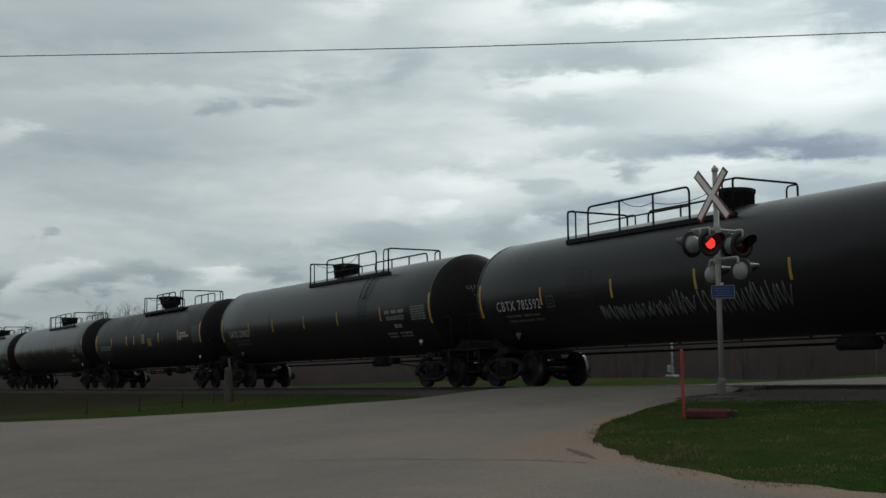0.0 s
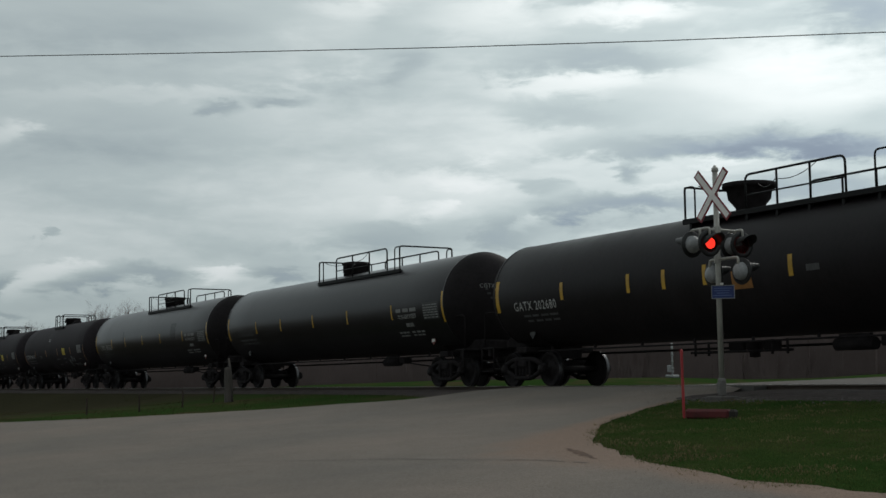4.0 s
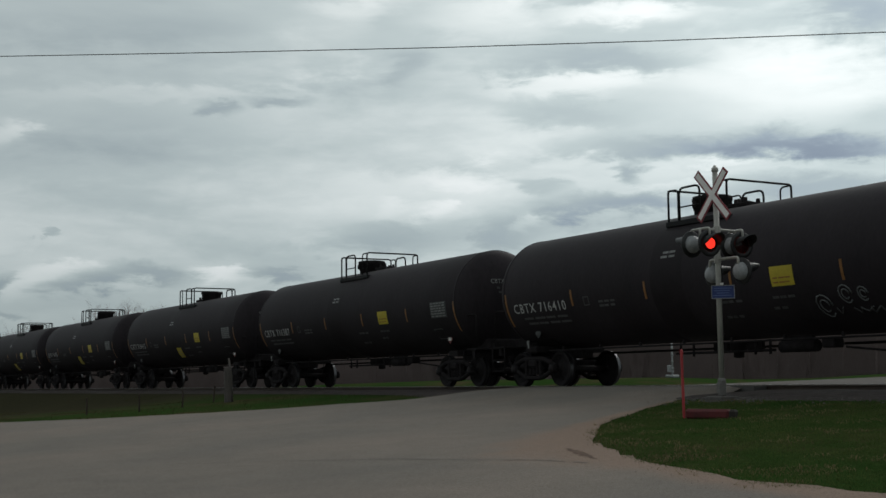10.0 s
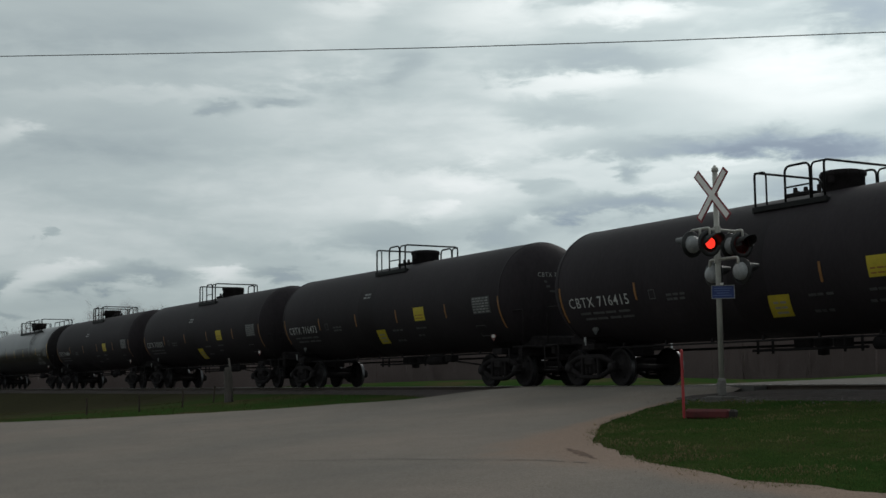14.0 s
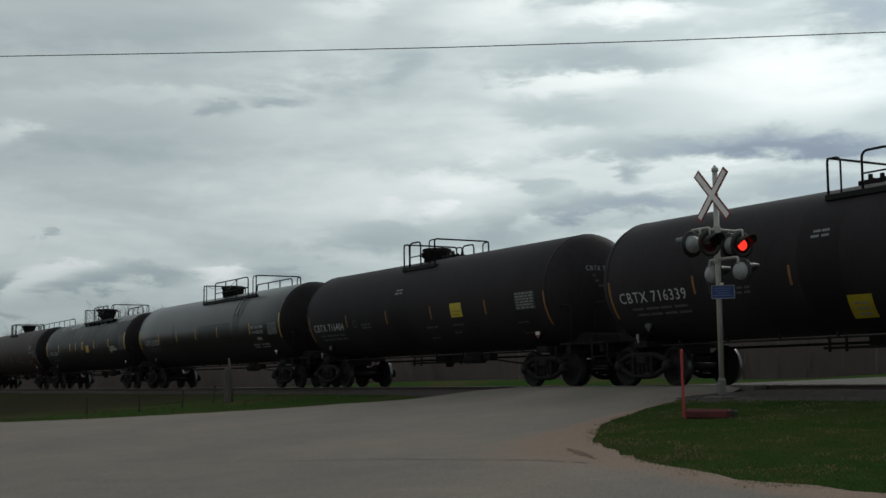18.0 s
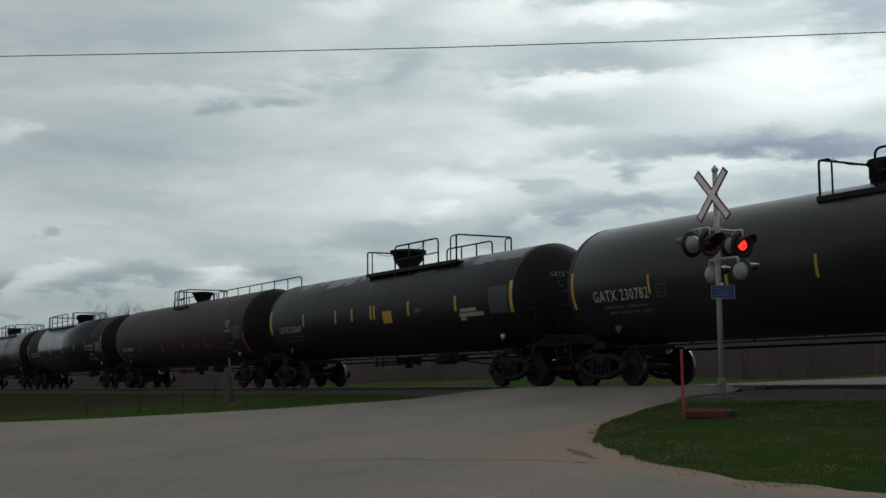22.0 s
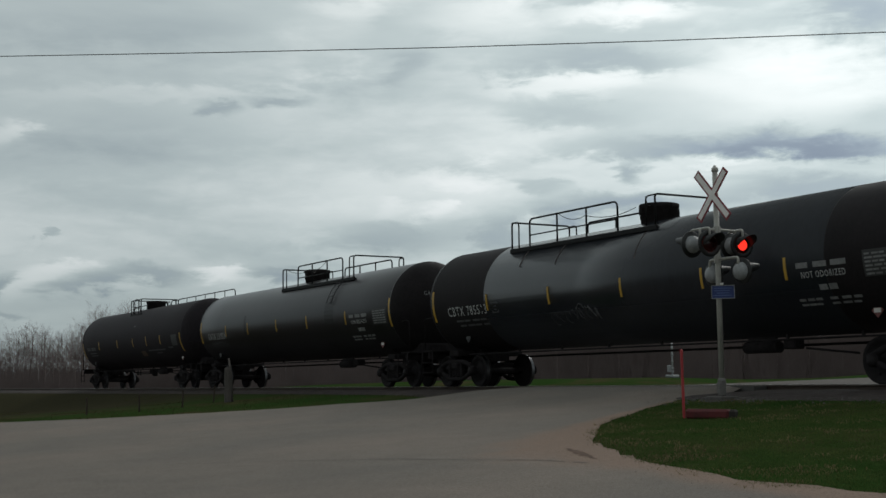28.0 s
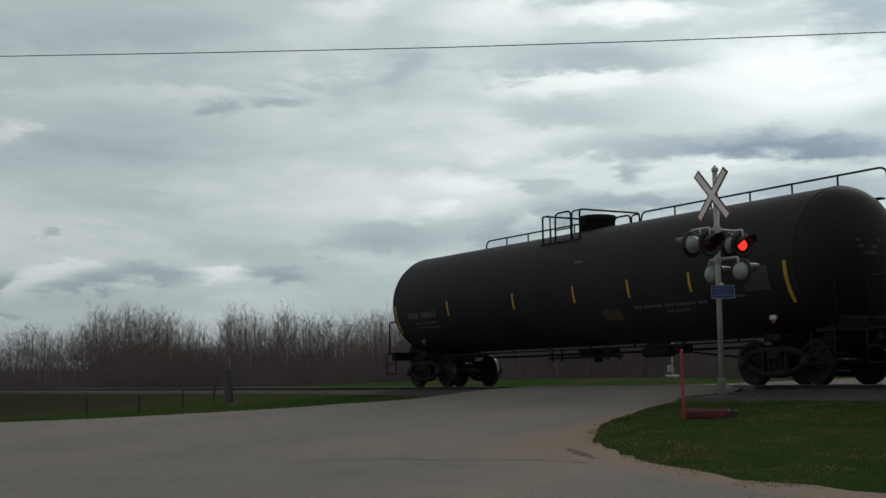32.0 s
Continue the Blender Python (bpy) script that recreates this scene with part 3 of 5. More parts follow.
def build_track():
    tr = thing("track", "single railway track with bright rail heads on dark ballast", "track", kind="structure")
    b = Build()
    bank = [(-5.0, -1.5), (-3.3, -0.62), (-2.3, -0.17), (-1.5, -0.115), (-0.8, -0.13), (0, -0.12), (0.8, -0.13), (1.5, -0.115), (2.3, -0.17), (3.3, -0.4), (4.4, -0.9)]
    flat = [(-4.6, -0.45), (-3.5, -0.225), (-2.6, -0.14), (-1.6, -0.085), (-0.8, -0.11), (0, -0.10), (0.8, -0.11), (1.6, -0.085), (2.6, -0.14), (3.4, -0.3), (4.4, -0.7)]
    prof = bank
    xs = [-700, -400, -250, -180, -140, -115] + [-100 + 0.5 * i for i in range(222)] + [14, 20, 40, 80, 160]
    vs = []
    for x in xs:
        k = smooth01(-42, -29, x)
        s = smooth01(-29.5, -28.2, x) * (1 - smooth01(-20.6, -19.6, x))
        for (y0, z0), (y1, z1) in zip(bank, flat):
            y, z = y0 + (y1 - y0) * k, z0 + (z1 - z0) * k
            z = min(z, z * (1 - s) - 0.2 * s)
            jit = 0.06 if -101 < x < 12 else 0
            vs.append((x + noise.noise((x * 3, y * 3, 1)) * jit, y + noise.noise((x * 4, y * 4, 5)) * jit, z + noise.noise((x * 3, y * 5, 9)) * jit * (0.5 if abs(y) > 1 else 0.2)))
    n = len(prof)
    b.add(vs, [(i * n + j, (i + 1) * n + j, (i + 1) * n + j + 1, i * n + j + 1) for i in range(len(xs) - 1) for j in range(n - 1)], True)
    part("ballast", b, M_BALLAST, tr, "dark crushed stone ballast bed")
    for y in (-0.755, 0.755):
        b = Build()
        prof2 = [(-0.07, -0.17), (0.07, -0.17), (0.07, -0.155), (0.012, -0.135), (0.012, -0.045), (0.037, -0.03), (0.037, -0.006), (0.028, -0.001), (-0.028, -0.001), (-0.037, -0.006), (-0.037, -0.03), (-0.012, -0.045), (-0.012, -0.135), (-0.07, -0.155)]
        vs = [(x, y + p, z) for x in (-700, 160) for p, z in prof2]
        k = len(prof2)
        b.add(vs, [(i, (i + 1) % k, k + (i + 1) % k, k + i) for i in range(k)])
        rail = part("rail", b, M_RUST, tr, "rusty rail")
        h = Build()
        h.box((-270, y, 0.0005), (860, 0.052, 0.004), 0.0)
        part("rail_head", h, M_RAILHEAD, rail, "bright worn rail head")
    tie = shared("tie", lambda: Build().box((0, 0, -0.185), (0.22, 2.6, 0.16), 0.012), M_TIE)
    for i in range(150):
        x = -88 + 0.62 * i
        if not -28.9 < x < -19.7:
            part("tie", tie, M_TIE, tr, at=Matrix.Translation((x, 0.03 * math.sin(i * 2.4), 0.005)))


def scatter_stones():
    """Loose pale stone round the foot of the signal and along the ballast toe."""
    rnd = random.Random(21)
    v, f = [], []

    def stone(x, y, z, r):
        o = len(v)
        q = [(1, 0, 0), (-1, 0, 0), (0, 1, 0), (0, -1, 0), (0, 0, 1), (0, 0, -1)]
        a = rnd.uniform(0, 3)
        for p in q:
            k = r * rnd.uniform(0.6, 1.3)
            v.append((x + (p[0] * math.cos(a) - p[1] * math.sin(a)) * k, y + (p[0] * math.sin(a) + p[1] * math.cos(a)) * k, z + p[2] * k * 0.7))
        for t in ((0, 2, 4), (2, 1, 4), (1, 3, 4), (3, 0, 4), (2, 0, 5), (1, 2, 5), (3, 1, 5), (0, 3, 5)):
            f.append(tuple(o + i for i in t))
    for _ in range(2600):
        x = rnd.uniform(-20.2, 2)
        y = -2.7 - abs(rnd.gauss(0, 0.55))
        stone(x, y, max(ground_z(x, y), -0.6) + 0.01, rnd.uniform(0.010, 0.034))
    for _ in range(500):
        a, r = rnd.uniform(0, 6.28), abs(rnd.gauss(0, 0.55))
        x, y = -18.4 + r * math.cos(a) * 1.6, -3.5 + r * math.sin(a)
        stone(x, y, ground_z(x, y) + 0.01, rnd.uniform(0.012, 0.036))
    for _ in range(160):
        x = rnd.uniform(-19, -2)
        e = road_edge(x)
        y = e + rnd.gauss(-0.2, 0.3)
        stone(x, y, road_z(x, y) + 0.003, rnd.uniform(0.003, 0.007))
    b = Build()
    b.add(v, f)
    solid("loose_stones", b, M_STONE, "pale loose stones scattered along the track and road edge", "stones", kind="stuff")


def grass(name, n, area, size, mat_, seed, label, keep):
    """Blades: narrow bent strips of two faces."""
    rnd = np.random.RandomState(seed)
    x = rnd.uniform(area[0], area[1], n)
    y = rnd.uniform(area[2], area[3], n)
    ok = np.array([keep(a, c) for a, c in zip(x, y)])
    x, y = x[ok], y[ok]
    n = len(x)
    z = np.array([ground_z(a, c) for a, c in zip(x, y)])
    h = rnd.uniform(size[0], size[1], n) * (0.6 + 0.8 * rnd.rand(n))
    w = h * 0.05 + 0.004
    a = rnd.uniform(0, 6.283, n)
    lean = rnd.uniform(1.0, 2.8, n) * h
    dx, dy = np.cos(a), np.sin(a)
    v = np.zeros((n, 5, 3))
    v[:, 0] = np.stack([x - dy * w, y + dx * w, z - 0.02], 1)
    v[:, 1] = np.stack([x + dy * w, y - dx * w, z - 0.02], 1)
    v[:, 2] = np.stack([x - dy * w * 0.7 + dx * lean * 0.35, y + dx * w * 0.7 + dy * lean * 0.35, z + h * 0.6], 1)
    v[:, 3] = np.stack([x + dy * w * 0.7 + dx * lean * 0.35, y - dx * w * 0.7 + dy * lean * 0.35, z + h * 0.6], 1)
    v[:, 4] = np.stack([x + dx * lean, y + dy * lean, z + h], 1)
    i = np.arange(n)[:, None] * 5
    quads = (i + np.array([0, 1, 3, 2])).tolist()
    tris = (i + np.array([2, 3, 4])).tolist()
    me = bpy.data.meshes.new(name)
    me.from_pydata(v.reshape(-1, 3).tolist(), [], quads + tris)
    me.materials.append(mat_)
    return tagged(new(name, me), label, "grass", kind="stuff")


def build_verge():
    island = lambda x, y: y > road_edge(x) - 0.08 + 0.2 * noise.noise((x * 1.3, y * 1.3, 0)) and y < -3.6 + 0.5 * noise.noise((x, y, 3)) and math.hypot(x + 18.4, y + 3.5) > 0.7
    grass("grass", 190000, (-20.2, -1.0, -12.2, -3.0), (0.012, 0.034), M_BLADE, 1, "short bright green spring grass on the verge", island)
    straw = lambda x, y: noise.noise((x * 0.8, y * 1.3, 7)) + 0.35 * noise.noise((x * 3, y * 4, 2)) + 0.30 * (1 - smooth01(0.1, 1.3, y - road_edge(x)))
    grass("dry_grass", 60000, (-20.2, -1.0, -12.4, -3.0), (0.012, 0.040), M_DRY, 2, "straw-coloured dry stalks among the grass", lambda x, y: y > road_edge(x) - 0.18 + 0.35 * noise.noise((x * 2.3, y * 2.3, 1)) and y < -3.6 and straw(x, y) > 0.22)
    left = lambda x, y: y > road_edge(x) + 0.15 + 0.3 * noise.noise((x, y, 0))
    green = lambda x, y: left(x, y) and (x > -40 + 5 * noise.noise((x * 0.3, y * 0.5, 2)) or y < road_edge(x) + 1.6 + 1.2 * noise.noise((x * 0.4, y, 8)) or noise.noise((x * 0.22, y * 0.4, 5)) > 0.22)
    grass("grass", 60000, (-75, -29, -19, -3.0), (0.015, 0.045), M_VERGE, 3, "rough worn green grass between road and tracks", green)
    grass("dry_grass", 9000, (-85, -30, -19, -3.2), (0.02, 0.05), M_DEAD, 4, "tufts of dead brown grass between road and tracks", lambda x, y: left(x, y) and (noise.noise((x * 0.35, y * 0.6, 4)) > 0.02))


build_ground()
build_road()
build_track()
scatter_stones()
build_verge()


# ---------------------------------------------------------------- tank cars
def on_tank(u, v, R, zc, lift):
    """A point of the near flank: u along the car, v the height measured round the shell from its middle."""
    a = v / R
    return (u, -(R + lift) * math.cos(a), zc + (R + lift) * math.sin(a))


def patch(u0, u1, z0, z1, R, zc, lift=0.004, steps=4, slant=0.0):
    """A decal or tape wrapped on the flank between two heights."""
    v0, v1 = (R * math.asin(max(-1, min(1, (z - zc) / R))) for z in (z0, z1))
    b = Build()
    vs = []
    for i in range(steps + 1):
        v = v0 + (v1 - v0) * i / steps
        s = slant * (1 - i / steps)
        for l in (lift, lift - 0.012):
            for u in (u0 + s, u1 + s):
                vs.append(on_tank(u, v, R, zc, l))
    fs = []
    for i in range(steps):
        o, p = i * 4, i * 4 + 4
        fs += [(o, o + 1, p + 1, p), (o + 2, o, p, p + 2), (o + 1, o + 3, p + 3, p + 1)]
    fs += [(0, 2, 3, 1), (steps * 4, steps * 4 + 1, steps * 4 + 3, steps * 4 + 2)]
    return b.add(vs, fs)


def letters(text, height, width=None):
    """Outline of a line of built-in letters, as points and faces; starts at 0, 0."""
    key = ("txt", text)
    if key not in CACHE:
        cu = bpy.data.curves.new("lettering", "FONT")
        cu.body, cu.size, cu.resolution_u = text, 1.0, 2
        cu.offset = 0.004
        cu.space_character = 1.16
        ob = new("lettering", cu)
        dg = bpy.context.evaluated_depsgraph_get()
        me = bpy.data.meshes.new_from_object(ob.evaluated_get(dg))
        bpy.data.objects.remove(ob)
        CACHE[key] = ([tuple(v.co) for v in me.vertices], [tuple(p.vertices) for p in me.polygons])
        bpy.data.meshes.remove(me)
    vs, fs = CACHE[key]
    x1 = max(p[0] for p in vs)
    y0, y1 = min(p[1] for p in vs), max(p[1] for p in vs)
    k = height / (y1 - y0)
    kx = k if width is None else width / x1
    return [(p[0] * kx, (p[1] - y0) * k) for p in vs], fs


def flank_text(text, u, z, height, width, R, zc, lift=0.005):
    pts, fs = letters(text, height, width)
    v0 = R * math.asin((z - zc) / R)
    return Build().add([on_tank(u + p[0], v0 + p[1], R, zc, lift) for p in pts], fs)


def split_words(shape, axis=0):
    """The two words of a line of letters, parted at its widest gap along one axis."""
    at = sorted(p[axis] for p in shape.v)
    gap = max(range(len(at) - 1), key=lambda i: at[i + 1] - at[i])
    cut = (at[gap] + at[gap + 1]) / 2
    res = []
    for first in (True, False):
        keep = [f for f in shape.f if (shape.v[f[0]][axis] < cut) == first]
        index = {v: k for k, v in enumerate(sorted({v for f in keep for v in f}))}
        res.append(Build().add([shape.v[v] for v in index], [tuple(index[v] for v in f) for f in keep]))
    return res


def bars(rows, R, zc, lift=0.005):
    """Rows of small marks: (start, end, height on the car, thickness, words)."""
    b = Build()
    rnd = random.Random(len(rows) * 7 + int(rows[0][0] * 10))
    for u0, u1, z, th, n in rows:
        u = u0
        step = (u1 - u0) / n
        for i in range(n):
            w = step * rnd.uniform(0.65, 0.92)
            p = patch(u, u + w, z, z + th, R, zc, lift, 1)
            b.add(p.v, p.f)
            u += step
    return b


def wheelset():
    b = Build()
    for s in (-1, 1):
        y = s * 0.755
        o = s * 0.07
        prof = [(y - o * 1.1, 0.06), (y - o * 1.1, 0.40), (y - o, 0.482), (y - o * 0.55, 0.482), (y - o * 0.45, 0.462)]
        b.lathe(prof, "y", 36)
        prof = [(y + o * 0.95, 0.452), (y + o * 1.05, 0.43), (y + o * 1.0, 0.375), (y + o * 0.3, 0.35), (y + o * 0.15, 0.2), (y + o * 0.75, 0.14), (y + o * 0.9, 0.06)]
        b.lathe(prof, "y", 36)
        for k in range(6):
            a = k * math.pi / 3
            b.box((0.27 * math.cos(a), y + o * 0.35, 0.27 * math.sin(a)), (0.06, 0.04, 0.025), 0.008, Matrix.Rotation(-a, 4, "Y"))
    b.tube([(0, -1.05, 0), (0, 1.05, 0)], 0.075, 14)
    for s in (-1, 1):
        b.lathe([(s * 1.0, 0.06), (s * 1.0, 0.11), (s * 1.13, 0.105), (s * 1.14, 0.0)], "y", 16)
    return b


def tread():
    b = Build()
    for s in (-1, 1):
        y, o = s * 0.755, s * 0.07
        b.lathe([(y - o * 0.45, 0.4615), (y + o * 0.95, 0.4535)], "y", 36)
    return b


def wheelset_mesh():
    """Wheels and axle in one mesh, with the treads in bright steel."""
    if "wheelset" not in CACHE:
        w, t = wheelset(), tread()
        n = len(w.f)
        w.add(t.v, t.f, True)
        me = w.mesh("wheelset")
        me.materials.append(M_WHEEL)
        me.materials.append(M_TREAD)
        me.polygons.foreach_set("material_index", [0 if i < n else 1 for i in range(len(w.f))])
        CACHE["wheelset"] = me
    return CACHE["wheelset"]


def side_frame():
    """Cast side frame with two pedestals, window, and springs."""
    b = Build()
    y = 0
    b.tube(bend([(-1.02, y, 0.50), (-0.50, y, 0.72), (0.50, y, 0.72), (1.02, y, 0.50)], 0.2), 0.07, 8)
    b.tube(bend([(-0.92, y, 0.46), (-0.38, y, 0.22), (0.38, y, 0.22), (0.92, y, 0.46)], 0.2), 0.065, 8)
    for s in (-1, 1):
        b.lathe([(-0.10, 0.0), (-0.10, 0.10), (-0.07, 0.125), (0.07, 0.125)], "y", 16, (s * 0.889, y, 0.457))
        b.box((s * 0.89, y, 0.50), (0.28, 0.15, 0.20), 0.04)
        b.box((s * 0.33, y, 0.47), (0.09, 0.13, 0.48), 0.02)
    b.box((0, y, 0.22), (0.75, 0.18, 0.08), 0.02)
    for i in (-1, 0, 1):
        for k in range(5):
            b.lathe([(0.30 + k * 0.055, 0.055), (0.325 + k * 0.055, 0.07), (0.35 + k * 0.055, 0.055)], "z", 10, (i * 0.16, y, 0))
    return b


def truck_bolster():
    b = Build()
    b.box((0, 0, 0.60), (0.40, 2.25, 0.20), 0.04)
    b.lathe([(0.66, 0.0), (0.66, 0.26), (0.80, 0.26), (0.80, 0.0)], "z", 20)
    for s in (-1, 1):
        b.box((s * 0.42, 0, 0.42), (0.10, 1.5, 0.14), 0.02)
        for k in (-1, 1):
            b.box((s * 0.40, k * 0.75, 0.46), (0.09, 0.12, 0.34), 0.03)
    return b


def tank_shell(R, half, zc, head=0.74):
    prof = []
    for i in range(9):
        a = math.pi / 2 * i / 8
        prof.append((-half - head * math.cos(a), max(R * math.sin(a), 0.001)))
    rows = 8
    for i in range(1, rows):
        prof.append((-half + 2 * half * i / rows, R))
    prof += [(-x, r) for x, r in reversed(prof[:9])]
    return Build().lathe(prof, "x", 72, (0, 0, zc))


def sill(half, R, zc, tc):
    """One stub sill with its saddle and striker; end at +x."""
    b = Build()
    b.box(((tc - 1.0 + half + 1.0) / 2, 0, 0.90), (half + 1.0 - (tc - 1.0), 0.36, 0.34), 0.02)
    b.box((half + 1.0, 0, 0.90), (0.08, 0.55, 0.42), 0.02)
    # saddle: curved cradle plate under the shell
    vs, n = [], 14
    for x in (tc - 0.55, tc + 0.55):
        for i in range(n + 1):
            a = radians(-122 + 64 * i / n)
            vs.append((x, (R + 0.015) * math.cos(a), zc + (R + 0.015) * math.sin(a)))
    for x in (tc - 0.55, tc + 0.55):
        for i in range(n + 1):
            a = radians(-122 + 64 * i / n)
            vs.append((x, (R + 0.05) * math.cos(a) * 0.98, min(zc + (R + 0.05) * math.sin(a), 0.98 + 0.45 * abs(math.cos(a)))))
    m = n + 1
    fs = [(i, i + 1, m + i + 1, m + i) for i in range(n)] + [(2 * m + i, 3 * m + i, 3 * m + i + 1, 2 * m + i + 1) for i in range(n)]
    fs += [(i, 2 * m + i, 2 * m + i + 1, i + 1) for i in range(n)] + [(m + i, m + i + 1, 3 * m + i + 1, 3 * m + i) for i in range(n)]
    b.add(vs, fs)
    for s in (-1, 1):
        b.box((tc, s * 0.62, 0.97), (0.5, 1.0, 0.16), 0.02)
        b.box((half + 0.30, s * 0.55, 1.06), (0.9, 0.06, 0.36), 0.01)
    # end beam and head web, added to fill the pale gap between tank ends
    b.box((half + 0.62, 0, 0.95), (0.16, 2.5, 0.24), 0.02)
    b.box((half + 0.12, 0, 1.20), (0.9, 1.3, 0.34), 0.05)
    return b


def coupler(end):
    b = Build()
    b.box((end - 0.32, 0, 0.86), (0.62, 0.14, 0.17), 0.03)
    b.box((end - 0.04, -0.05, 0.86), (0.22, 0.30, 0.26), 0.05)
    b.box((end + 0.06, 0.10, 0.86), (0.16, 0.12, 0.26), 0.04)
    b.tube(bend([(end - 0.35, -0.28, 0.78), (end - 0.12, -0.3, 0.50), (end + 0.02, -0.18, 0.46)], 0.15), 0.028, 8)
    return b


def end_platform(half, R, zc, near):
    """Crossover step and handholds at one end of the car; near: side sign."""
    b = Build()
    x0, x1 = half + 0.35, half + 0.88
    b.box(((x0 + x1) / 2, 0, 1.06), (x1 - x0, 2.6, 0.05), 0.01)
    for s in (-1, 1):
        b.tube(bend([(x1 - 0.05, s * 1.25, 1.06), (x1 - 0.05, s * 1.25, 2.05), (x1 - 0.45, s * 1.25, 2.05), (x1 - 0.75, s * 1.18, 2.0)], 0.14), 0.02, 6)
        for z in (0.42, 0.72):
            b.tube([(x0 - 0.1, s * 1.34, z), (x1 - 0.02, s * 1.34, z)], 0.016, 6)
        for x in (x0 - 0.1, x1 - 0.02):
            b.tube([(x, s * 1.34, 0.38), (x, s * 1.34, 1.04)], 0.018, 6)
    return b


def railing(x0, x1, z0=3.72, z1=4.5, y=0.97, near_from=None, near_to=None, n_posts=2):
    """Rails of the top platform, each one mesh: two end rails and two side rails."""
    res = []
    r = 0.026
    for x, s in ((x0, -1), (x1, 1)):
        b = Build()
        k = 0.0
        b.tube(bend([(x - s * 0.02, -y, z0), (x - s * 0.02, -y, z1), (x - s * 0.02, y, z1), (x - s * 0.02, y, z0)], 0.10), r, 7)
        for q in (-1, 1):
            b.tube(bend([(x - s * 0.02, q * y, z1 - 0.02), (x - s * 0.36, q * y, z1 - 0.02), (x - s * 0.36, q * y, z0)], 0.12), r * 0.8, 7)
        res.append(("end_rail", b))
    a, c = near_from, near_to
    for q in (-1, 1):
        b = Build()
        b.tube(bend([(a, q * y, z0), (a, q * y, z1), (c, q * y, z1), (c, q * y, z0)], 0.16), r, 7)
        for i in range(n_posts):
            x = a + (c - a) * (i + 1) / (n_posts + 1)
            b.tube([(x, q * y, z0), (x, q * y, z1)], r, 7)
        b.tube([(a, q * y, (z0 + z1) / 2 - 0.05), (c, q * y, (z0 + z1) / 2 - 0.05)], r * 0.7, 6)
        res.append(("side_rail", b))
    return res


def walkway(x0, x1, R, zc, s):
    """Grating and its channel along one side of the dome."""
    b = Build()
    z = 3.72
    b.box(((x0 + x1) / 2, s * 0.98, z - 0.02), (x1 - x0 + 0.1, 0.06, 0.12), 0.01)
    b.box(((x0 + x1) / 2, s * 0.74, z - 0.01), (x1 - x0, 0.43, 0.04), 0.0)
    for i in range(int((x1 - x0) / 0.9) + 1):
        x = x0 + 0.2 + i * 0.9
        h = z - (zc + math.sqrt(max(R * R - 0.98 ** 2, 0.01)))
        b.box((x, s * 0.93, z - h / 2 - 0.05), (0.07, 0.10, h + 0.12), 0.0)
    return b


def dome(x, top, r, style):
    b = Build()
    if style == "drum":
        b.lathe([(3.7, r * 0.96), (4.05, r * 0.96), (4.06, r), (top - 0.12, r), (top - 0.11, r * 1.04), (top, r * 1.03), (top + 0.015, r * 0.9), (top + 0.02, 0.001)], "z", 32, (x, 0, 0))
        b.box((x + 0.1, -r, top - 0.2), (0.12, 0.1, 0.16), 0.02)
        for k in range(10):
            a = k * 0.628
            b.box((x + r * 1.02 * math.cos(a), r * 1.02 * math.sin(a), top - 0.06), (0.05, 0.05, 0.09), 0.01)
    elif style == "bowl":
        b.lathe([(3.7, r * 0.62), (3.95, r * 0.62), (4.15, r * 0.95), (top - 0.12, r * 1.02), (top - 0.11, r * 1.2), (top, r * 1.2), (top + 0.02, r * 0.9), (top + 0.03, 0.001)], "z", 28, (x, 0, 0))
        b.box((x + r * 1.1, 0, top - 0.08), (0.16, 0.12, 0.10), 0.02)
    return b


def fittings(x, s):
    """Low valves and bolts beside the hatch housing."""
    b = Build()
    b.box((x, 0, 4.02), (0.75, 0.5, 0.10), 0.02)
    b.lathe([(3.75, 0.3), (3.98, 0.3)], "z", 20, (x, 0, 0))
    for i, h in enumerate((0.10, 0.14, 0.09, 0.12, 0.17)):
        b.lathe([(4.05, 0.05), (4.05 + h, 0.045), (4.06 + h, 0.0)], "z", 8, (x - 0.3 + 0.15 * i, 0.12 * (-1) ** i, 0))
    return b


def side_ladder(x, R, zc, z0, z1):
    """Two bent stiles, and the rungs between them, each a mesh of its own."""
    pts = []
    for i in range(9):
        a = math.asin(max(-1, min(1, (z0 + (z1 - z0) * i / 8 - zc) / (R + 0.07))))
        pts.append((-(R + 0.07) * math.cos(a), zc + (R + 0.07) * math.sin(a)))
    stiles = [Build().tube([(x + s, *p) for p in pts], 0.013, 6) for s in (-0.2, 0.2)]
    rungs = [Build().tube([(x - 0.2, *p), (x + 0.2, *p)], 0.009, 6) for p in pts[:-1]]
    return stiles, rungs


def placard(x, z, R, zc):
    """Diamond placard on a small holder."""
    y = -math.sqrt(max(R * R - (z - zc) ** 2, 0.1)) - 0.05
    b = Build()
    b.box((x, y, z), (0.21, 0.012, 0.21), 0.004, Matrix.Rotation(radians(45), 4, "Y"))
    c = Build()
    c.box((x, y - 0.011, z + 0.0), (0.17, 0.006, 0.085), 0.0)
    c.box((x, y - 0.011, z + 0.085), (0.05, 0.006, 0.05), 0.0)
    h = Build()
    h.box((x, y + 0.02, z), (0.17, 0.03, 0.17), 0.004)
    h.box((x, y + 0.06, z), (0.05, 0.10, 0.05), 0.0)
    return b, c, h


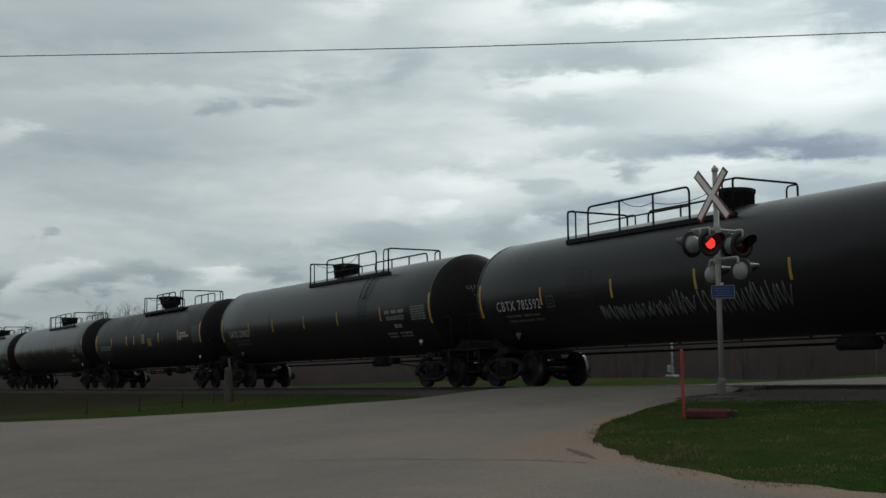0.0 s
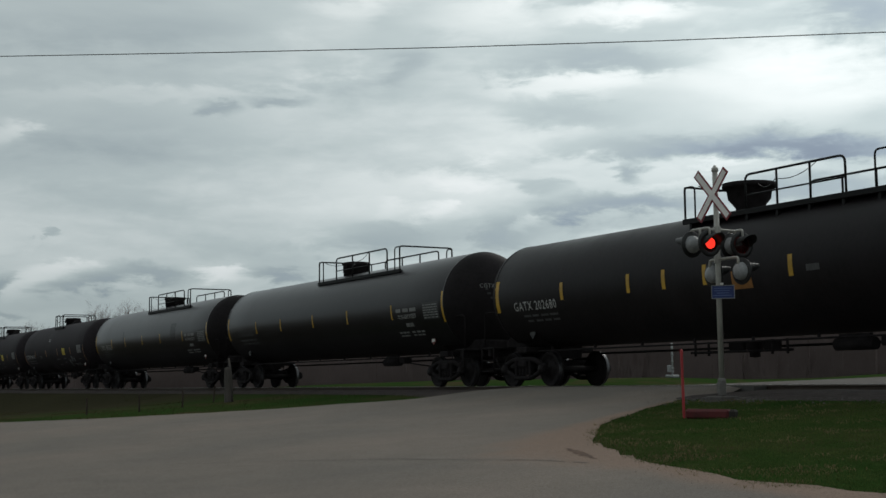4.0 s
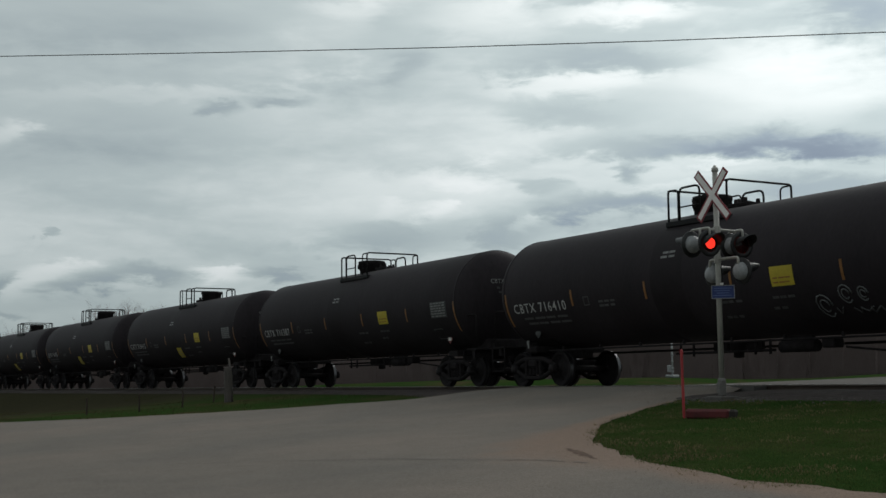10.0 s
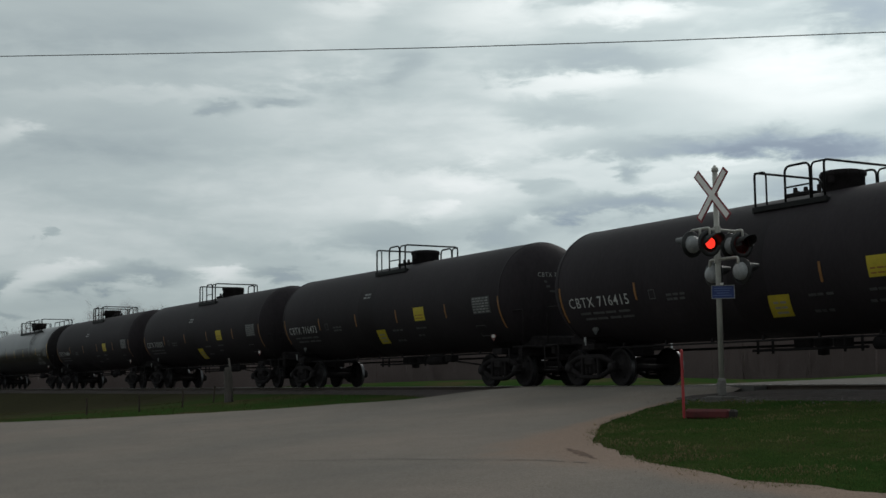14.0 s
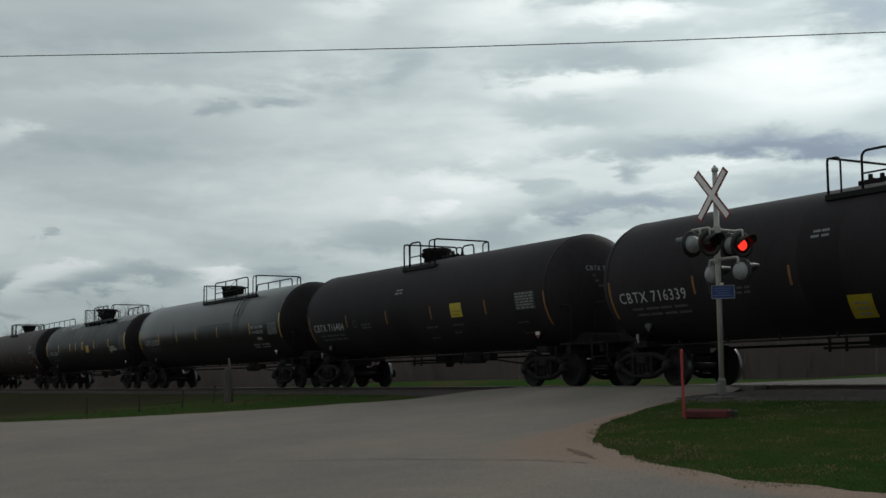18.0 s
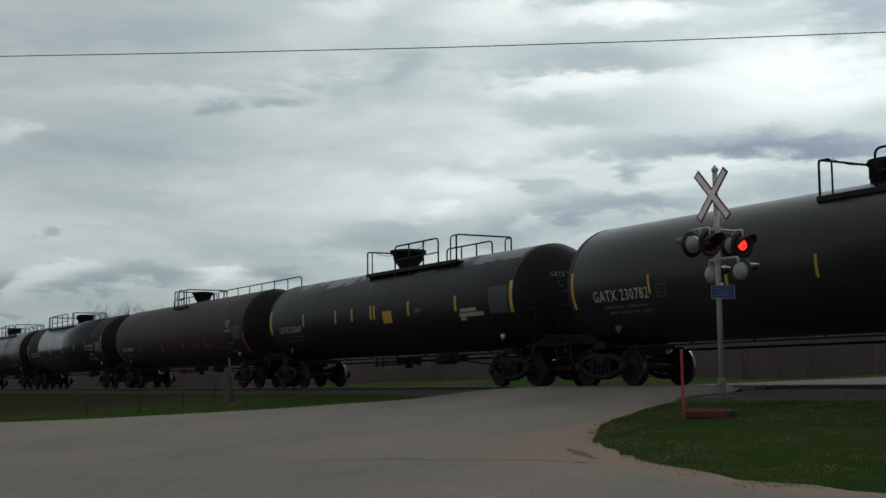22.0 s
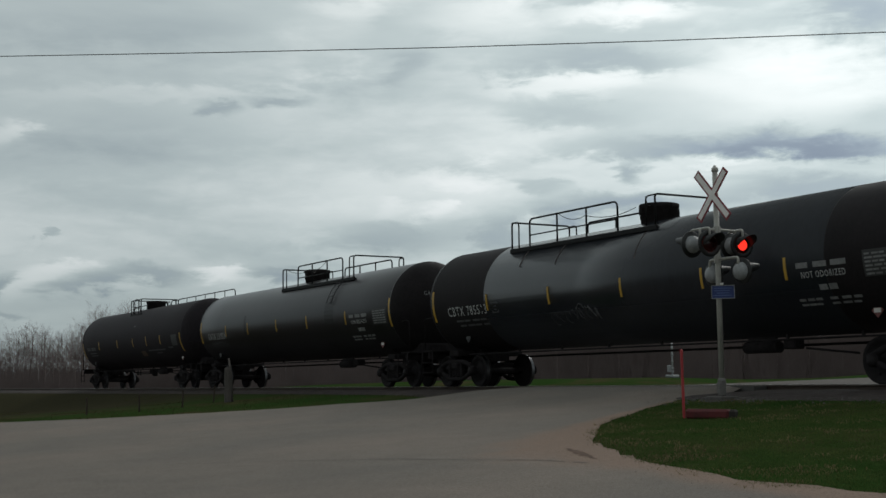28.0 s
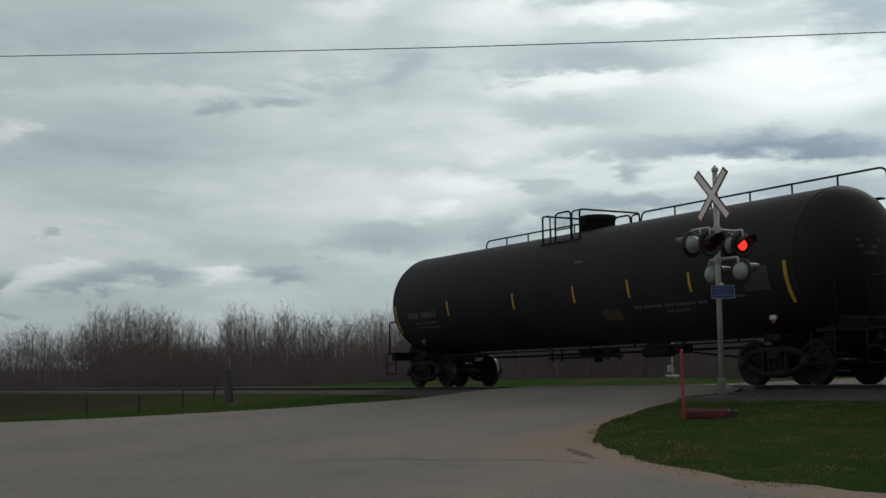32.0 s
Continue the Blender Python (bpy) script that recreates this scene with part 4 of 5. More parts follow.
def underpipes(half, tc):
    """Brake rods, train pipe and air reservoir slung below the shell."""
    b = Build()
    b.tube([(-tc + 0.6, -0.95, 0.93), (tc - 0.6, -0.95, 0.93)], 0.022, 6)
    b.tube([(-tc + 0.8, 0.7, 0.86), (tc - 0.8, 0.7, 0.86)], 0.03, 6)
    for i in range(8):
        x = -tc + 1.2 + i * (2 * tc - 2.4) / 7
        b.box((x, -0.92, 0.98), (0.05, 0.05, 0.12), 0.0)
    return b


def brake_gear(x):
    b = Build()
    b.tube([(x - 0.5, -0.55, 0.80), (x + 0.5, -0.55, 0.80)], 0.125, 14)
    b.box((x + 0.95, -0.6, 0.84), (0.35, 0.3, 0.2), 0.03)
    b.tube([(x + 1.3, -0.6, 0.75), (x + 2.6, -0.5, 0.62)], 0.025, 6)
    b.box((x, -0.55, 0.93), (0.8, 0.1, 0.16), 0.01)
    return b


def bottom_outlet(x):
    b = Build()
    b.lathe([(0.95, 0.20), (0.80, 0.20), (0.76, 0.12), (0.62, 0.12), (0.60, 0.0)], "z", 18, (x, 0, 0))
    for s in (-1, 1):
        b.box((x + s * 0.55, 0, 0.88), (0.5, 0.10, 0.20), 0.02)
        for k in range(2):
            b.tube([(x + s * (1.0 + 0.45 * k), -0.45, 0.98), (x + s * (1.0 + 0.45 * k), -0.45, 0.66)], 0.03, 6)
    b.tube([(x - 1.6, -0.45, 0.74), (x + 1.6, -0.45, 0.74)], 0.03, 6)
    return b


def zigzag(u0, u1, z0, z1, n, R, zc, seed):
    """Unreadable sprayed strokes on the flank."""
    rnd = random.Random(seed)
    b = Build()
    for k in range(n):
        c = u0 + (u1 - u0) * (k + 0.5) / n
        w = (u1 - u0) / n * 0.42
        pts = []
        for i in range(rnd.choice((3, 4, 4, 5))):
            z = z0 + (z1 - z0) * (rnd.uniform(0, 0.25) if i % 2 else rnd.uniform(0.7, 1.0))
            u = c - w + 2 * w * i / 3 + rnd.uniform(-0.4, 0.4) * w
            pts.append((u, R * math.asin((z - zc) / R)))
        run_ = [on_tank(p[0] + (q[0] - p[0]) * s / 5, p[1] + (q[1] - p[1]) * s / 5, R, zc, 0.004) for p, q in zip(pts, pts[1:]) for s in range(5)]
        run_.append(on_tank(pts[-1][0], pts[-1][1], R, zc, 0.004))
        b.tube(run_, rnd.uniform(0.014, 0.024), 4)
    return b


KINDS = {
    # shell radius, cylinder half length, shell middle height, truck centre, half length over couplers, paint
    "gas": dict(R=1.49, half=8.83, zc=2.51, tc=8.2, end=10.14, paint=M_GLOSS),
    "oil": dict(R=1.49, half=7.42, zc=2.50, tc=6.7, end=8.74, paint=M_MATT),
    "old": dict(R=1.43, half=8.48, zc=2.47, tc=7.7, end=9.82, paint=M_PATCHY),
    "long": dict(R=1.52, half=8.48, zc=2.55, tc=7.42, end=9.85, paint=M_MATT),
    "brown": dict(R=1.49, half=8.98, zc=2.49, tc=8.1, end=10.3, paint=M_MAROON),
}


def tank_car(kind, label, mark, flip=False, extra=()):
    k = KINDS[kind]
    R, half, zc, tc, end = k["R"], k["half"], k["zc"], k["tc"], k["end"]
    car = thing("tank_car", label, "tank car", group="tank cars of the train")
    # shell
    fresh = "tank_" + kind not in CACHE
    me = shared("tank_" + kind, lambda: tank_shell(R, half, zc), k["paint"])
    # tank ends get one dull black in place of the flank paint
    if fresh and k["paint"] in (M_GLOSS, M_PATCHY, M_MAROON):
        me.materials.append(M_HEAD)
        for f_ in me.polygons:
            if abs(f_.center.x) > half + 0.02:
                f_.material_index = 1
    tank = part("tank", me, k["paint"], car)
    b = shared("seam_" + kind, lambda: Build().lathe([(half - 0.03, R - 0.01), (half - 0.03, R + 0.006), (half + 0.03, R + 0.006), (half + 0.03, R - 0.01)], "x", 72, (0, 0, zc)), k["paint"])
    for s in (0, 1):
        part("seam_band", b, k["paint"], tank, at=Matrix.Rotation(math.pi * s, 4, "Z"))
    # underframe, both ends
    for s in (0, 1):
        turn = Matrix.Rotation(math.pi * s, 4, "Z")
        part("stub_sill", shared("stub_sill_" + kind, lambda: sill(half, R, zc, tc), M_FRAME), M_FRAME, car, at=turn)
        part("coupler", shared("coupler_" + kind, lambda: coupler(end), M_FRAME), M_FRAME, car, at=turn)
        part("end_platform", shared("end_platform_" + kind, lambda: end_platform(half, R, zc, 1), M_FRAME), M_FRAME, car, at=turn)
        truck = part("truck", shared("truck", truck_bolster, M_FRAME), M_FRAME, car, at=Matrix.Translation(((1 - 2 * s) * tc, 0, 0)))
        for q in (-1, 1):
            part("side_frame", shared("side_frame", side_frame, M_FRAME), M_FRAME, truck, at=Matrix.Translation((0, q * 1.03, 0)))
            w = part("wheelset", wheelset_mesh(), M_WHEEL, truck, "dark steel wheels with bright worn treads", at=Matrix.Translation((q * 0.889, 0, 0.457)))
            WHEELS.append(w)
    part("brake_rod", shared("brake_rod_" + kind, lambda: underpipes(half, tc), M_FRAME), M_FRAME, car)
    part("brake_reservoir", shared("brake_reservoir_" + kind, lambda: brake_gear(tc - 4.3), M_FRAME), M_FRAME, car)
    if kind != "gas":
        part("bottom_outlet", shared("bottom_outlet", lambda: bottom_outlet(0.0), M_FRAME), M_FRAME, car)
    # top platform
    f = -1 if flip else 1
    mir = Matrix.Diagonal((f, 1, 1, 1))

    def top(name, shape, mat_=M_RAILING, label_="", parent=car):
        if f < 0:
            shape.v = [(-p[0], p[1], p[2]) for p in shape.v]
            shape.f = [q[::-1] for q in shape.f]
        return part(name, shape, mat_, parent, label_)

    if kind in ("gas", "old"):
        x0, x1 = (-0.97, 5.22) if kind == "gas" else (-1.08, 4.80)
        top("walkway", walkway(x0, x1, R, zc, 1))
        plat = top("walkway", walkway(x0, x1, R, zc, -1))
        for nm, sh in railing(x0, x1, near_from=0.48 if kind == "gas" else 0.9, near_to=4.33 if kind == "gas" else 3.70):
            top(nm, sh, parent=plat)
        d = top("valve_dome", dome(0.08 if kind == "gas" else 0.0, 4.42 if kind == "gas" else 4.50, 0.47 if kind == "gas" else 0.50, "drum" if kind == "gas" else "bowl"), M_FRAME)
        if mark[-3:] in ("782", "824", "825"):
            stiles, rungs = side_ladder(4.35, R, zc, 2.9, 3.85)
            ladder = top("ladder", stiles[0], k["paint"])
            top("stile", stiles[1], k["paint"], parent=ladder)
            for rung in rungs:
                top("rung", rung, k["paint"], parent=ladder)
        ch = Build()
        for a, c in (((-0.6, -0.97, 4.47), (0.0, -0.3, 4.42)), ((0.6, -0.3, 4.40), (1.8, -0.97, 4.3)), ((1.8, -0.97, 4.3), (3.0, -0.97, 4.5))):
            a, c = Vector(a), Vector(c)
            ch.tube([a + (c - a) * t / 6 - Vector((0, 0, 0.5 * (t / 6) * (1 - t / 6))) for t in range(7)], 0.009, 5)
        top("safety_chain", ch)
    elif kind == "oil":
        top("walkway", walkway(-0.85, 1.15, R, zc, 1))
        plat = top("walkway", walkway(-0.85, 1.15, R, zc, -1))
        for nm, sh in railing(-0.85, 1.15, near_from=0.05, near_to=0.75, n_posts=0):
            top(nm, sh, parent=plat)
        top("hatch_housing", dome(0.72, 4.36, 0.44, "drum"), M_FRAME)
        top("valve_group", fittings(-0.35, 1), M_FRAME)
        # darker band over the shell next to the hatch
        st = Build().lathe([(-1.25, R + 0.0015), (-0.15, R + 0.0015)], "x", 40, (0, 0, zc), True, (radians(100), radians(262)))
        part("stain", st, M_DARKBAND, tank, "darker band below the hatch")
    else:
        top("walkway", walkway(-1.05, 0.65, R, zc, 1))
        plat = top("walkway", walkway(-1.05, 0.65, R, zc, -1))
        for nm, sh in railing(-1.05, 0.65, near_from=-0.45, near_to=0.25, n_posts=0):
            top(nm, sh, parent=plat)
        top("valve_dome", dome(0.08, 4.42, 0.47 if kind == "long" else 0.41, "drum" if kind == "long" else "bowl"), M_FRAME)
        for a, c, nm in ((-6.9, -1.05, 5), (0.75, half + 0.35, 6)):
            b = Build()
            low = zc + math.sqrt(R * R - 0.9)
            ends_ = [(a, 0.93, 3.75), (a, 0.93, 4.5), (c, 0.93, 4.5), (c, 0.93, 3.75 if c < 2 else 4.0)]
            b.tube(bend(ends_, 0.22), 0.024, 7)
            for i in range(nm - 1):
                x = a + (c - a) * (i + 1) / nm
                b.tube([(x, 0.93, 3.6), (x, 0.93, 4.5)], 0.022, 6)
            part("running_rail", b, M_RAILING, car)
        part("step_bracket", Build().box((half + 0.10, 0.86, 3.84), (0.34, 0.18, 0.04), 0.01).box((half - 0.02, 0.86, 3.70), (0.06, 0.08, 0.30), 0.01), M_RAILING, car)
    # reflective tapes
    tape = M_YELLOW
    if kind == "gas":
        spots = [(x, 2.1, 2.55, 0.075) for x in ((-5.78, -2.8, 0.2, 3.05, 5.55) if flip else (-5.78, -3.2, -0.64, 2.06, 5.73) if mark.endswith("782") else (-5.78, -3.35, -0.45, 2.35, 5.55))] + [(s * 8.75, 1.9, 2.80, 0.10) for s in (-1, 1)]
    elif kind == "oil":
        tape = M_ORANGE
        spots = [(x, 2.0, 2.4, 0.065) for x in (-4.37, -1.48, 1.38, 4.45)] + [(s * 7.36, 1.6, 2.46, 0.075) for s in (-1, 1)]
    elif kind == "old":
        spots = [(x, 2.18, 2.62, 0.12) for x in (-5.35, -2.65, -1.36, 0.02, 0.27, 2.58, 5.43)] + [(s * 8.38, 2.0, 2.85, 0.17) for s in (-1, 1)]
    elif kind == "long":
        spots = [(x, 2.06, 2.48, 0.075) for x in (-5.22, -1.75, 1.0, 3.18, 5.35)] + [(x, 1.66, 2.5, 0.10) for x in (-8.42, 8.25)]
    else:
        tape = M_ORANGE
        spots = [(x, 1.75, 2.14, 0.085) for x in (-5.15, -1.6, 1.35, 4.3)] + [(s * 8.85, 1.4, 2.2, 0.11) for s in (-1, 1)]
    for x, a, c, w in spots:
        me = shared("tape_%s_%.2f_%.2f_%.2f" % (kind, a, c, w), lambda: patch(-w / 2, w / 2, a, c, R, zc, 0.006), tape)
        part("reflective_tape", me, tape, tank, at=Matrix.Translation((x, 0, 0)))
    # lettering
    big = {"gas": (-7.95, 2.02, 0.27, 2.1), "oil": (-7.05, 1.925, 0.26, 2.38), "old": (-7.6, 2.0, 0.24, 1.95), "long": (-7.65, 2.06, 0.22, 1.72), "brown": (-8.0, 1.86, 0.20, 1.75)}[kind]
    faint = kind in ("long", "brown")
    if mark:
        for nm, shape in zip(("reporting_mark", "car_number"), split_words(flank_text(mark, big[0], big[1], big[2], big[3], R, zc))):
            part(nm, shape, M_GREYLET if faint or mark.startswith("CG") else M_LETTER, tank, "white stencilled " + nm.replace("_", " "))
        # the same mark on the end head, in two words of one line
        pts, fs = letters(mark, 0.13, 1.0)
        hx = half + 0.74 * math.sqrt(max(0, 1 - (0.85 / R) ** 2)) + 0.03
        vs = []
        for p in pts:
            y, z = -0.62 + p[0] * 1.0, (0.36 if kind == "gas" else 0.46) + p[1]
            x = half + 0.74 * math.sqrt(max(0.0, 1 - (y * y + z * z) / (R * R))) + 0.006
            vs.append((x, y, zc + z))
        for shape in split_words(Build().add(vs, fs), 1):
            part("end_mark", shape, M_MIDLET, tank, "small stencilled mark on the tank end")
    else:
        marks("reporting_mark", bars([(big[0], big[0] + big[3] * 0.38, big[1], big[2] * 0.8, 4), (big[0] + big[3] * 0.46, big[0] + big[3], big[1], big[2] * 0.8, 5)], R, zc), M_MIDLET if kind == "brown" else M_GREYLET, tank, "worn unreadable reporting mark")
    b = Build()
    for r, (w0, w1) in enumerate(((-0.45, 0.2), (-0.4, 0.1), (-0.3, 0.05))):
        z = 0.30 - 0.13 * r
        vs = []
        for y, dz in ((w0, 0), (w1, 0), (w1, 0.06), (w0, 0.06)):
            x = half + 0.74 * math.sqrt(max(0.0, 1 - (y * y + (z + dz) ** 2) / (R * R))) + 0.006
            vs.append((x, y, zc + z + dz))
        b.add(vs, [(0, 1, 2, 3)])
    part("end_stencil", b, M_PANEL, tank, "rows of tiny grey stencil marks")
    u = big[0]
    marks("weight_stencil", bars([(u + 0.35, u + big[3], big[1] - 0.17, 0.05, 4), (u + 0.45, u + big[3] + 0.05, big[1] - 0.30, 0.05, 4)], R, zc), M_GREYLET, tank, "rows of tiny grey stencil marks")
    if kind == "gas":
        x = -5.55
        fr = Build()
        for a, c, z0, z1 in ((x, x + 0.32, 2.02, 2.045), (x, x + 0.32, 2.29, 2.315), (x, x + 0.025, 2.045, 2.29), (x + 0.295, x + 0.32, 2.045, 2.29), (x + 0.09, x + 0.23, 2.19, 2.21), (x + 0.09, x + 0.23, 2.10, 2.12)):
            p = patch(a, c, z0, z1, R, zc, 0.005, 1)
            fr.add(p.v, p.f)
        if not mark.startswith("CG"):
            part("stencil_box", fr, M_GREYLET, tank)
        not_od = "NOT ODORIZED" if mark.startswith("CB") else "NON-ODORIZED"
        shape = flank_text(not_od, 5.95, 2.10, 0.13, 1.15, R, zc)
        for word, one in zip(not_od.split(" "), split_words(shape) if " " in not_od else (shape,)):
            part("cargo_stencil", one, M_LETTER, tank, "white stencil %s" % word)
        marks("cargo_stencil", bars([(5.85, 7.2, 2.30, 0.11, 3), (6.35, 6.85, 1.85, 0.11, 2), (5.7, 6.35, 1.66, 0.05, 3), (6.5, 7.4, 1.66, 0.05, 3), (5.7, 6.3, 1.57, 0.04, 3), (6.5, 7.3, 1.57, 0.04, 3)], R, zc), M_MIDLET, tank, "rows of white stencil marks")
        part("data_panel", patch(7.55, 8.52, 2.02, 2.52, R, zc, 0.004, 5), M_PANEL, tank, "dark data panel")
        marks("panel_print", bars([(7.6, 8.48, 2.05 + 0.075 * i, 0.035, 4 + i % 2) for i in range(6)], R, zc, 0.007), M_MIDLET, tank)
        if not mark.startswith("CG") and "scrawl" not in extra:
            # flank patches in a darker black, one of them under the platform end
            part("dark_patch", patch(-3.72, -3.56, 2.1, 2.85, R, zc, 0.003, 5), M_BAND, tank, "darker patch")
            part("dark_patch", patch(4.25 * f - 0.35, 4.25 * f + 0.35, 2.2, 2.95, R, zc, 0.003, 5), M_BAND, tank, "darker patch below the ladder")
            if mark.endswith("782"):
                part("dark_patch", patch(-0.2, 3.6, 2.0, 2.66, R, zc, 0.003, 5), M_BAND, tank, "long darker patch")
    elif kind == "oil":
        part("warning_decal", patch(2.55, 3.18, 2.0, 2.4, R, zc, 0.005, 4), M_PLATE, tank, "square yellow warning decal")
        marks("decal_print", bars([(2.61, 3.12, 2.06 + 0.09 * i, 0.03, 3) for i in range(2)], R, zc, 0.008), M_ORANGE, tank)
        part("data_panel", patch(5.98, 6.92, 2.03, 2.50, R, zc, 0.004, 5), M_PANEL, tank, "dark data panel")
        marks("panel_print", bars([(6.02, 6.88, 2.06 + 0.075 * i, 0.04, 4 + i % 2) for i in range(6)], R, zc, 0.007), M_MIDLET, tank)
        marks("stencil", bars([(-0.85, -0.4, 2.98, 0.05, 2), (-0.9, -0.35, 2.88, 0.05, 2)], R, zc), M_MIDLET, tank)
        marks("stencil", bars([(-3.3, -2.6, 2.02, 0.05, 3), (-3.3, -2.65, 1.92, 0.05, 3), (0.9, 1.6, 1.75, 0.05, 3), (0.85, 1.4, 1.44, 0.05, 3), (2.45, 3.1, 1.76, 0.05, 3), (2.35, 2.8, 1.55, 0.05, 2)], R, zc), M_GREYLET, tank)
        for x, z, w, h in ((-3.9, 1.98, 0.22, 0.22), (5.85, 1.42, 0.5, 0.30)):
            fr = Build()
            for a, c, z0, z1 in ((x, x + w, z, z + 0.02), (x, x + w, z + h - 0.02, z + h), (x, x + 0.02, z + 0.02, z + h - 0.02), (x + w - 0.02, x + w, z + 0.02, z + h - 0.02)):
                p = patch(a, c, z0, z1, R, zc, 0.005, 1)
                fr.add(p.v, p.f)
            part("stencil_box", fr, M_GREYLET, tank)
        if "slanted" in extra:
            z0 = 1.28 if mark.endswith("339") else 1.40
            part("warning_decal", patch(-0.20, 0.40, z0, z0 + 0.43, R, zc, 0.006, 4, slant=-0.17), M_PLATE, tank, "slanting yellow warning decal")
            marks("decal_print", bars([(-0.16 + 0.02 * i, 0.18 + 0.04 * i, z0 + 0.06 + 0.1 * i, 0.04, 2) for i in range(3)], R, zc, 0.009), M_BEIGE, tank)
    elif kind == "old":
        part("warning_decal", patch(0.86, 1.45, 2.02, 2.40, R, zc, 0.005, 4), M_YELLOW if mark.endswith("669") else M_ORANGE, tank, "yellow warning decal")
        up = 0.22 if mark.endswith("680") else -0.07
        for a, c, z0, z1, what in ((5.66, 6.54, 2.20, 2.30, "long"), (5.58, 6.9, 2.06, 2.17, "long"), (5.62, 5.9, 1.96, 2.05, "short")):
            part("beige_decal", patch(a, c, z0 + up, z1 + up, R, zc, 0.005, 2), M_BEIGE, tank, what + " beige decal")
        part("grey_decal", patch(3.0, 3.35, 2.25, 2.38, R, zc, 0.005, 2), M_GREYLET, tank)
        part("data_panel", patch(7.25, 8.2, 2.0, 2.75, R, zc, 0.004, 5), M_PANEL, tank, "large dark data panel")
        marks("panel_print", bars([(7.3, 8.1, 2.05 + 0.08 * i, 0.035, 4) for i in range(4)], R, zc, 0.007), M_GREYLET, tank)
        # bare glossier paint along the top, scraped in ragged stretches
        if mark.endswith("669"):
            rnd = random.Random(5)
            for x0, x1, low in ((-6.9, -6.2, 50), (-5.4, -4.9, 56), (-4.6, -2.3, 45), (-2.2, -1.2, 52), (2.2, 3.9, 44), (4.0, 5.0, 50), (5.6, 8.2, 46)):
                n = max(4, int((x1 - x0) / 0.14))
                vs = []
                for i in range(n + 1):
                    u = x0 + (x1 - x0) * i / n
                    lo = low + rnd.uniform(-2, 2) + (8 if rnd.random() < 0.2 else 0)
                    for j in range(13):
                        a = radians(lo + (94 - lo) * j / 12)
                        vs.append((u + 0.10 * (12 - j) / 12, -(R + 0.006) * math.cos(a), zc + (R + 0.006) * math.sin(a)))
                b = Build().add(vs, [(i * 13 + j, i * 13 + 13 + j, i * 13 + 14 + j, i * 13 + 1 + j) for i in range(n) for j in range(12)], True)
                part("scraped_paint", b, M_SCRAPED, tank, "greyer worn paint on the tank top")
    elif kind == "brown":
        marks("cargo_stencil", bars([(7.05, 7.50, 2.74, 0.05, 2), (6.95, 7.55, 2.65, 0.05, 3), (6.95, 7.5, 2.56, 0.05, 3), (7.15, 7.4, 2.45, 0.07, 1), (6.82, 7.65, 2.30, 0.07, 5)], R, zc), M_MIDLET, tank, "rows of white stencil marks")
        part("data_panel", patch(7.75, 8.6, 2.0, 2.5, R, zc, 0.004, 5), M_PANEL, tank, "dark data panel")
        marks("panel_print", bars([(7.8, 8.5, 2.05 + 0.09 * i, 0.03, 4) for i in range(5)], R, zc, 0.007), M_GREYLET, tank)
        marks("stencil", bars([(2.7, 3.5, 1.80, 0.10, 3), (4.4, 5.0, 1.72, 0.10, 2), (5.4, 7.0, 1.62, 0.05, 4)], R, zc), M_GREYLET, tank)
        fr = Build()
        for a, c, z0, z1 in ((7.1, 7.5, 1.50, 1.53), (7.1, 7.5, 1.80, 1.83), (7.1, 7.13, 1.53, 1.80), (7.47, 7.5, 1.53, 1.80)):
            p = patch(a, c, z0, z1, R, zc, 0.005, 1)
            fr.add(p.v, p.f)
        part("stencil_box", fr, M_MIDLET, tank)
    else:
        part("data_panel", patch(7.0, 7.75, 1.95, 2.45, R, zc, 0.004, 5), M_PANEL, tank, "dark data panel")
        marks("stencil", bars([(3.2, 5.8, 1.79, 0.06, 7), (4.3, 5.2, 1.66, 0.05, 3), (6.3, 7.0, 1.86, 0.05, 3)], R, zc), M_GREYLET, tank)
        part("faded_decal", patch(1.95, 2.65, 1.58, 1.82, R, zc, 0.005, 2), M_BROWNDEC, tank, "faded ochre decal")
        marks("stencil", bars([(1.0, 1.4, 3.05, 0.05, 1)], R, zc), M_GREYLET, tank)
    # hazard placards in holders by the end
    px = {"gas": 7.48, "oil": 6.45, "old": 7.30, "long": 7.42, "brown": 7.62}[kind]
    for s in (1, -1):
        pb, pc, ph = placard(px * s, 1.40, R, zc)
        holder = part("placard_holder", ph, M_FRAME, car)
        # red at the leading end, plain grey at the other
        part("placard", pb, M_PLACRED if s > 0 else M_PANEL, holder, "red diamond hazard placard" if s > 0 else "dull grey diamond placard")
        part("placard_mark", pc, M_PLACWHITE if s > 0 else M_GREYLET, holder, "pale band of the placard")
    if kind == "oil":
        tag = Build().box((-6.43, -1.40, 1.14), (0.10, 0.012, 0.12), 0.003).box((-6.41, -1.40, 1.04), (0.05, 0.012, 0.09), 0.003)
        part("tag", tag, M_MIDLET, car, "small white metal tag above the truck")
        part("tag_bracket", Build().box((-6.43, -1.25, 1.12), (0.04, 0.29, 0.04), 0.004), M_FRAME, car)
    if "graffiti" in extra:
        marks("graffiti", zigzag(-3.4, -0.9, 1.55, 1.95, 12, R, zc, 11), M_GRAFF, tank, "faded grey sprayed scrawl")
        marks("graffiti", zigzag(-0.8, 2.9, 1.52, 2.15, 12, R, zc, 12), M_GRAFF, tank, "faded grey sprayed scrawl")
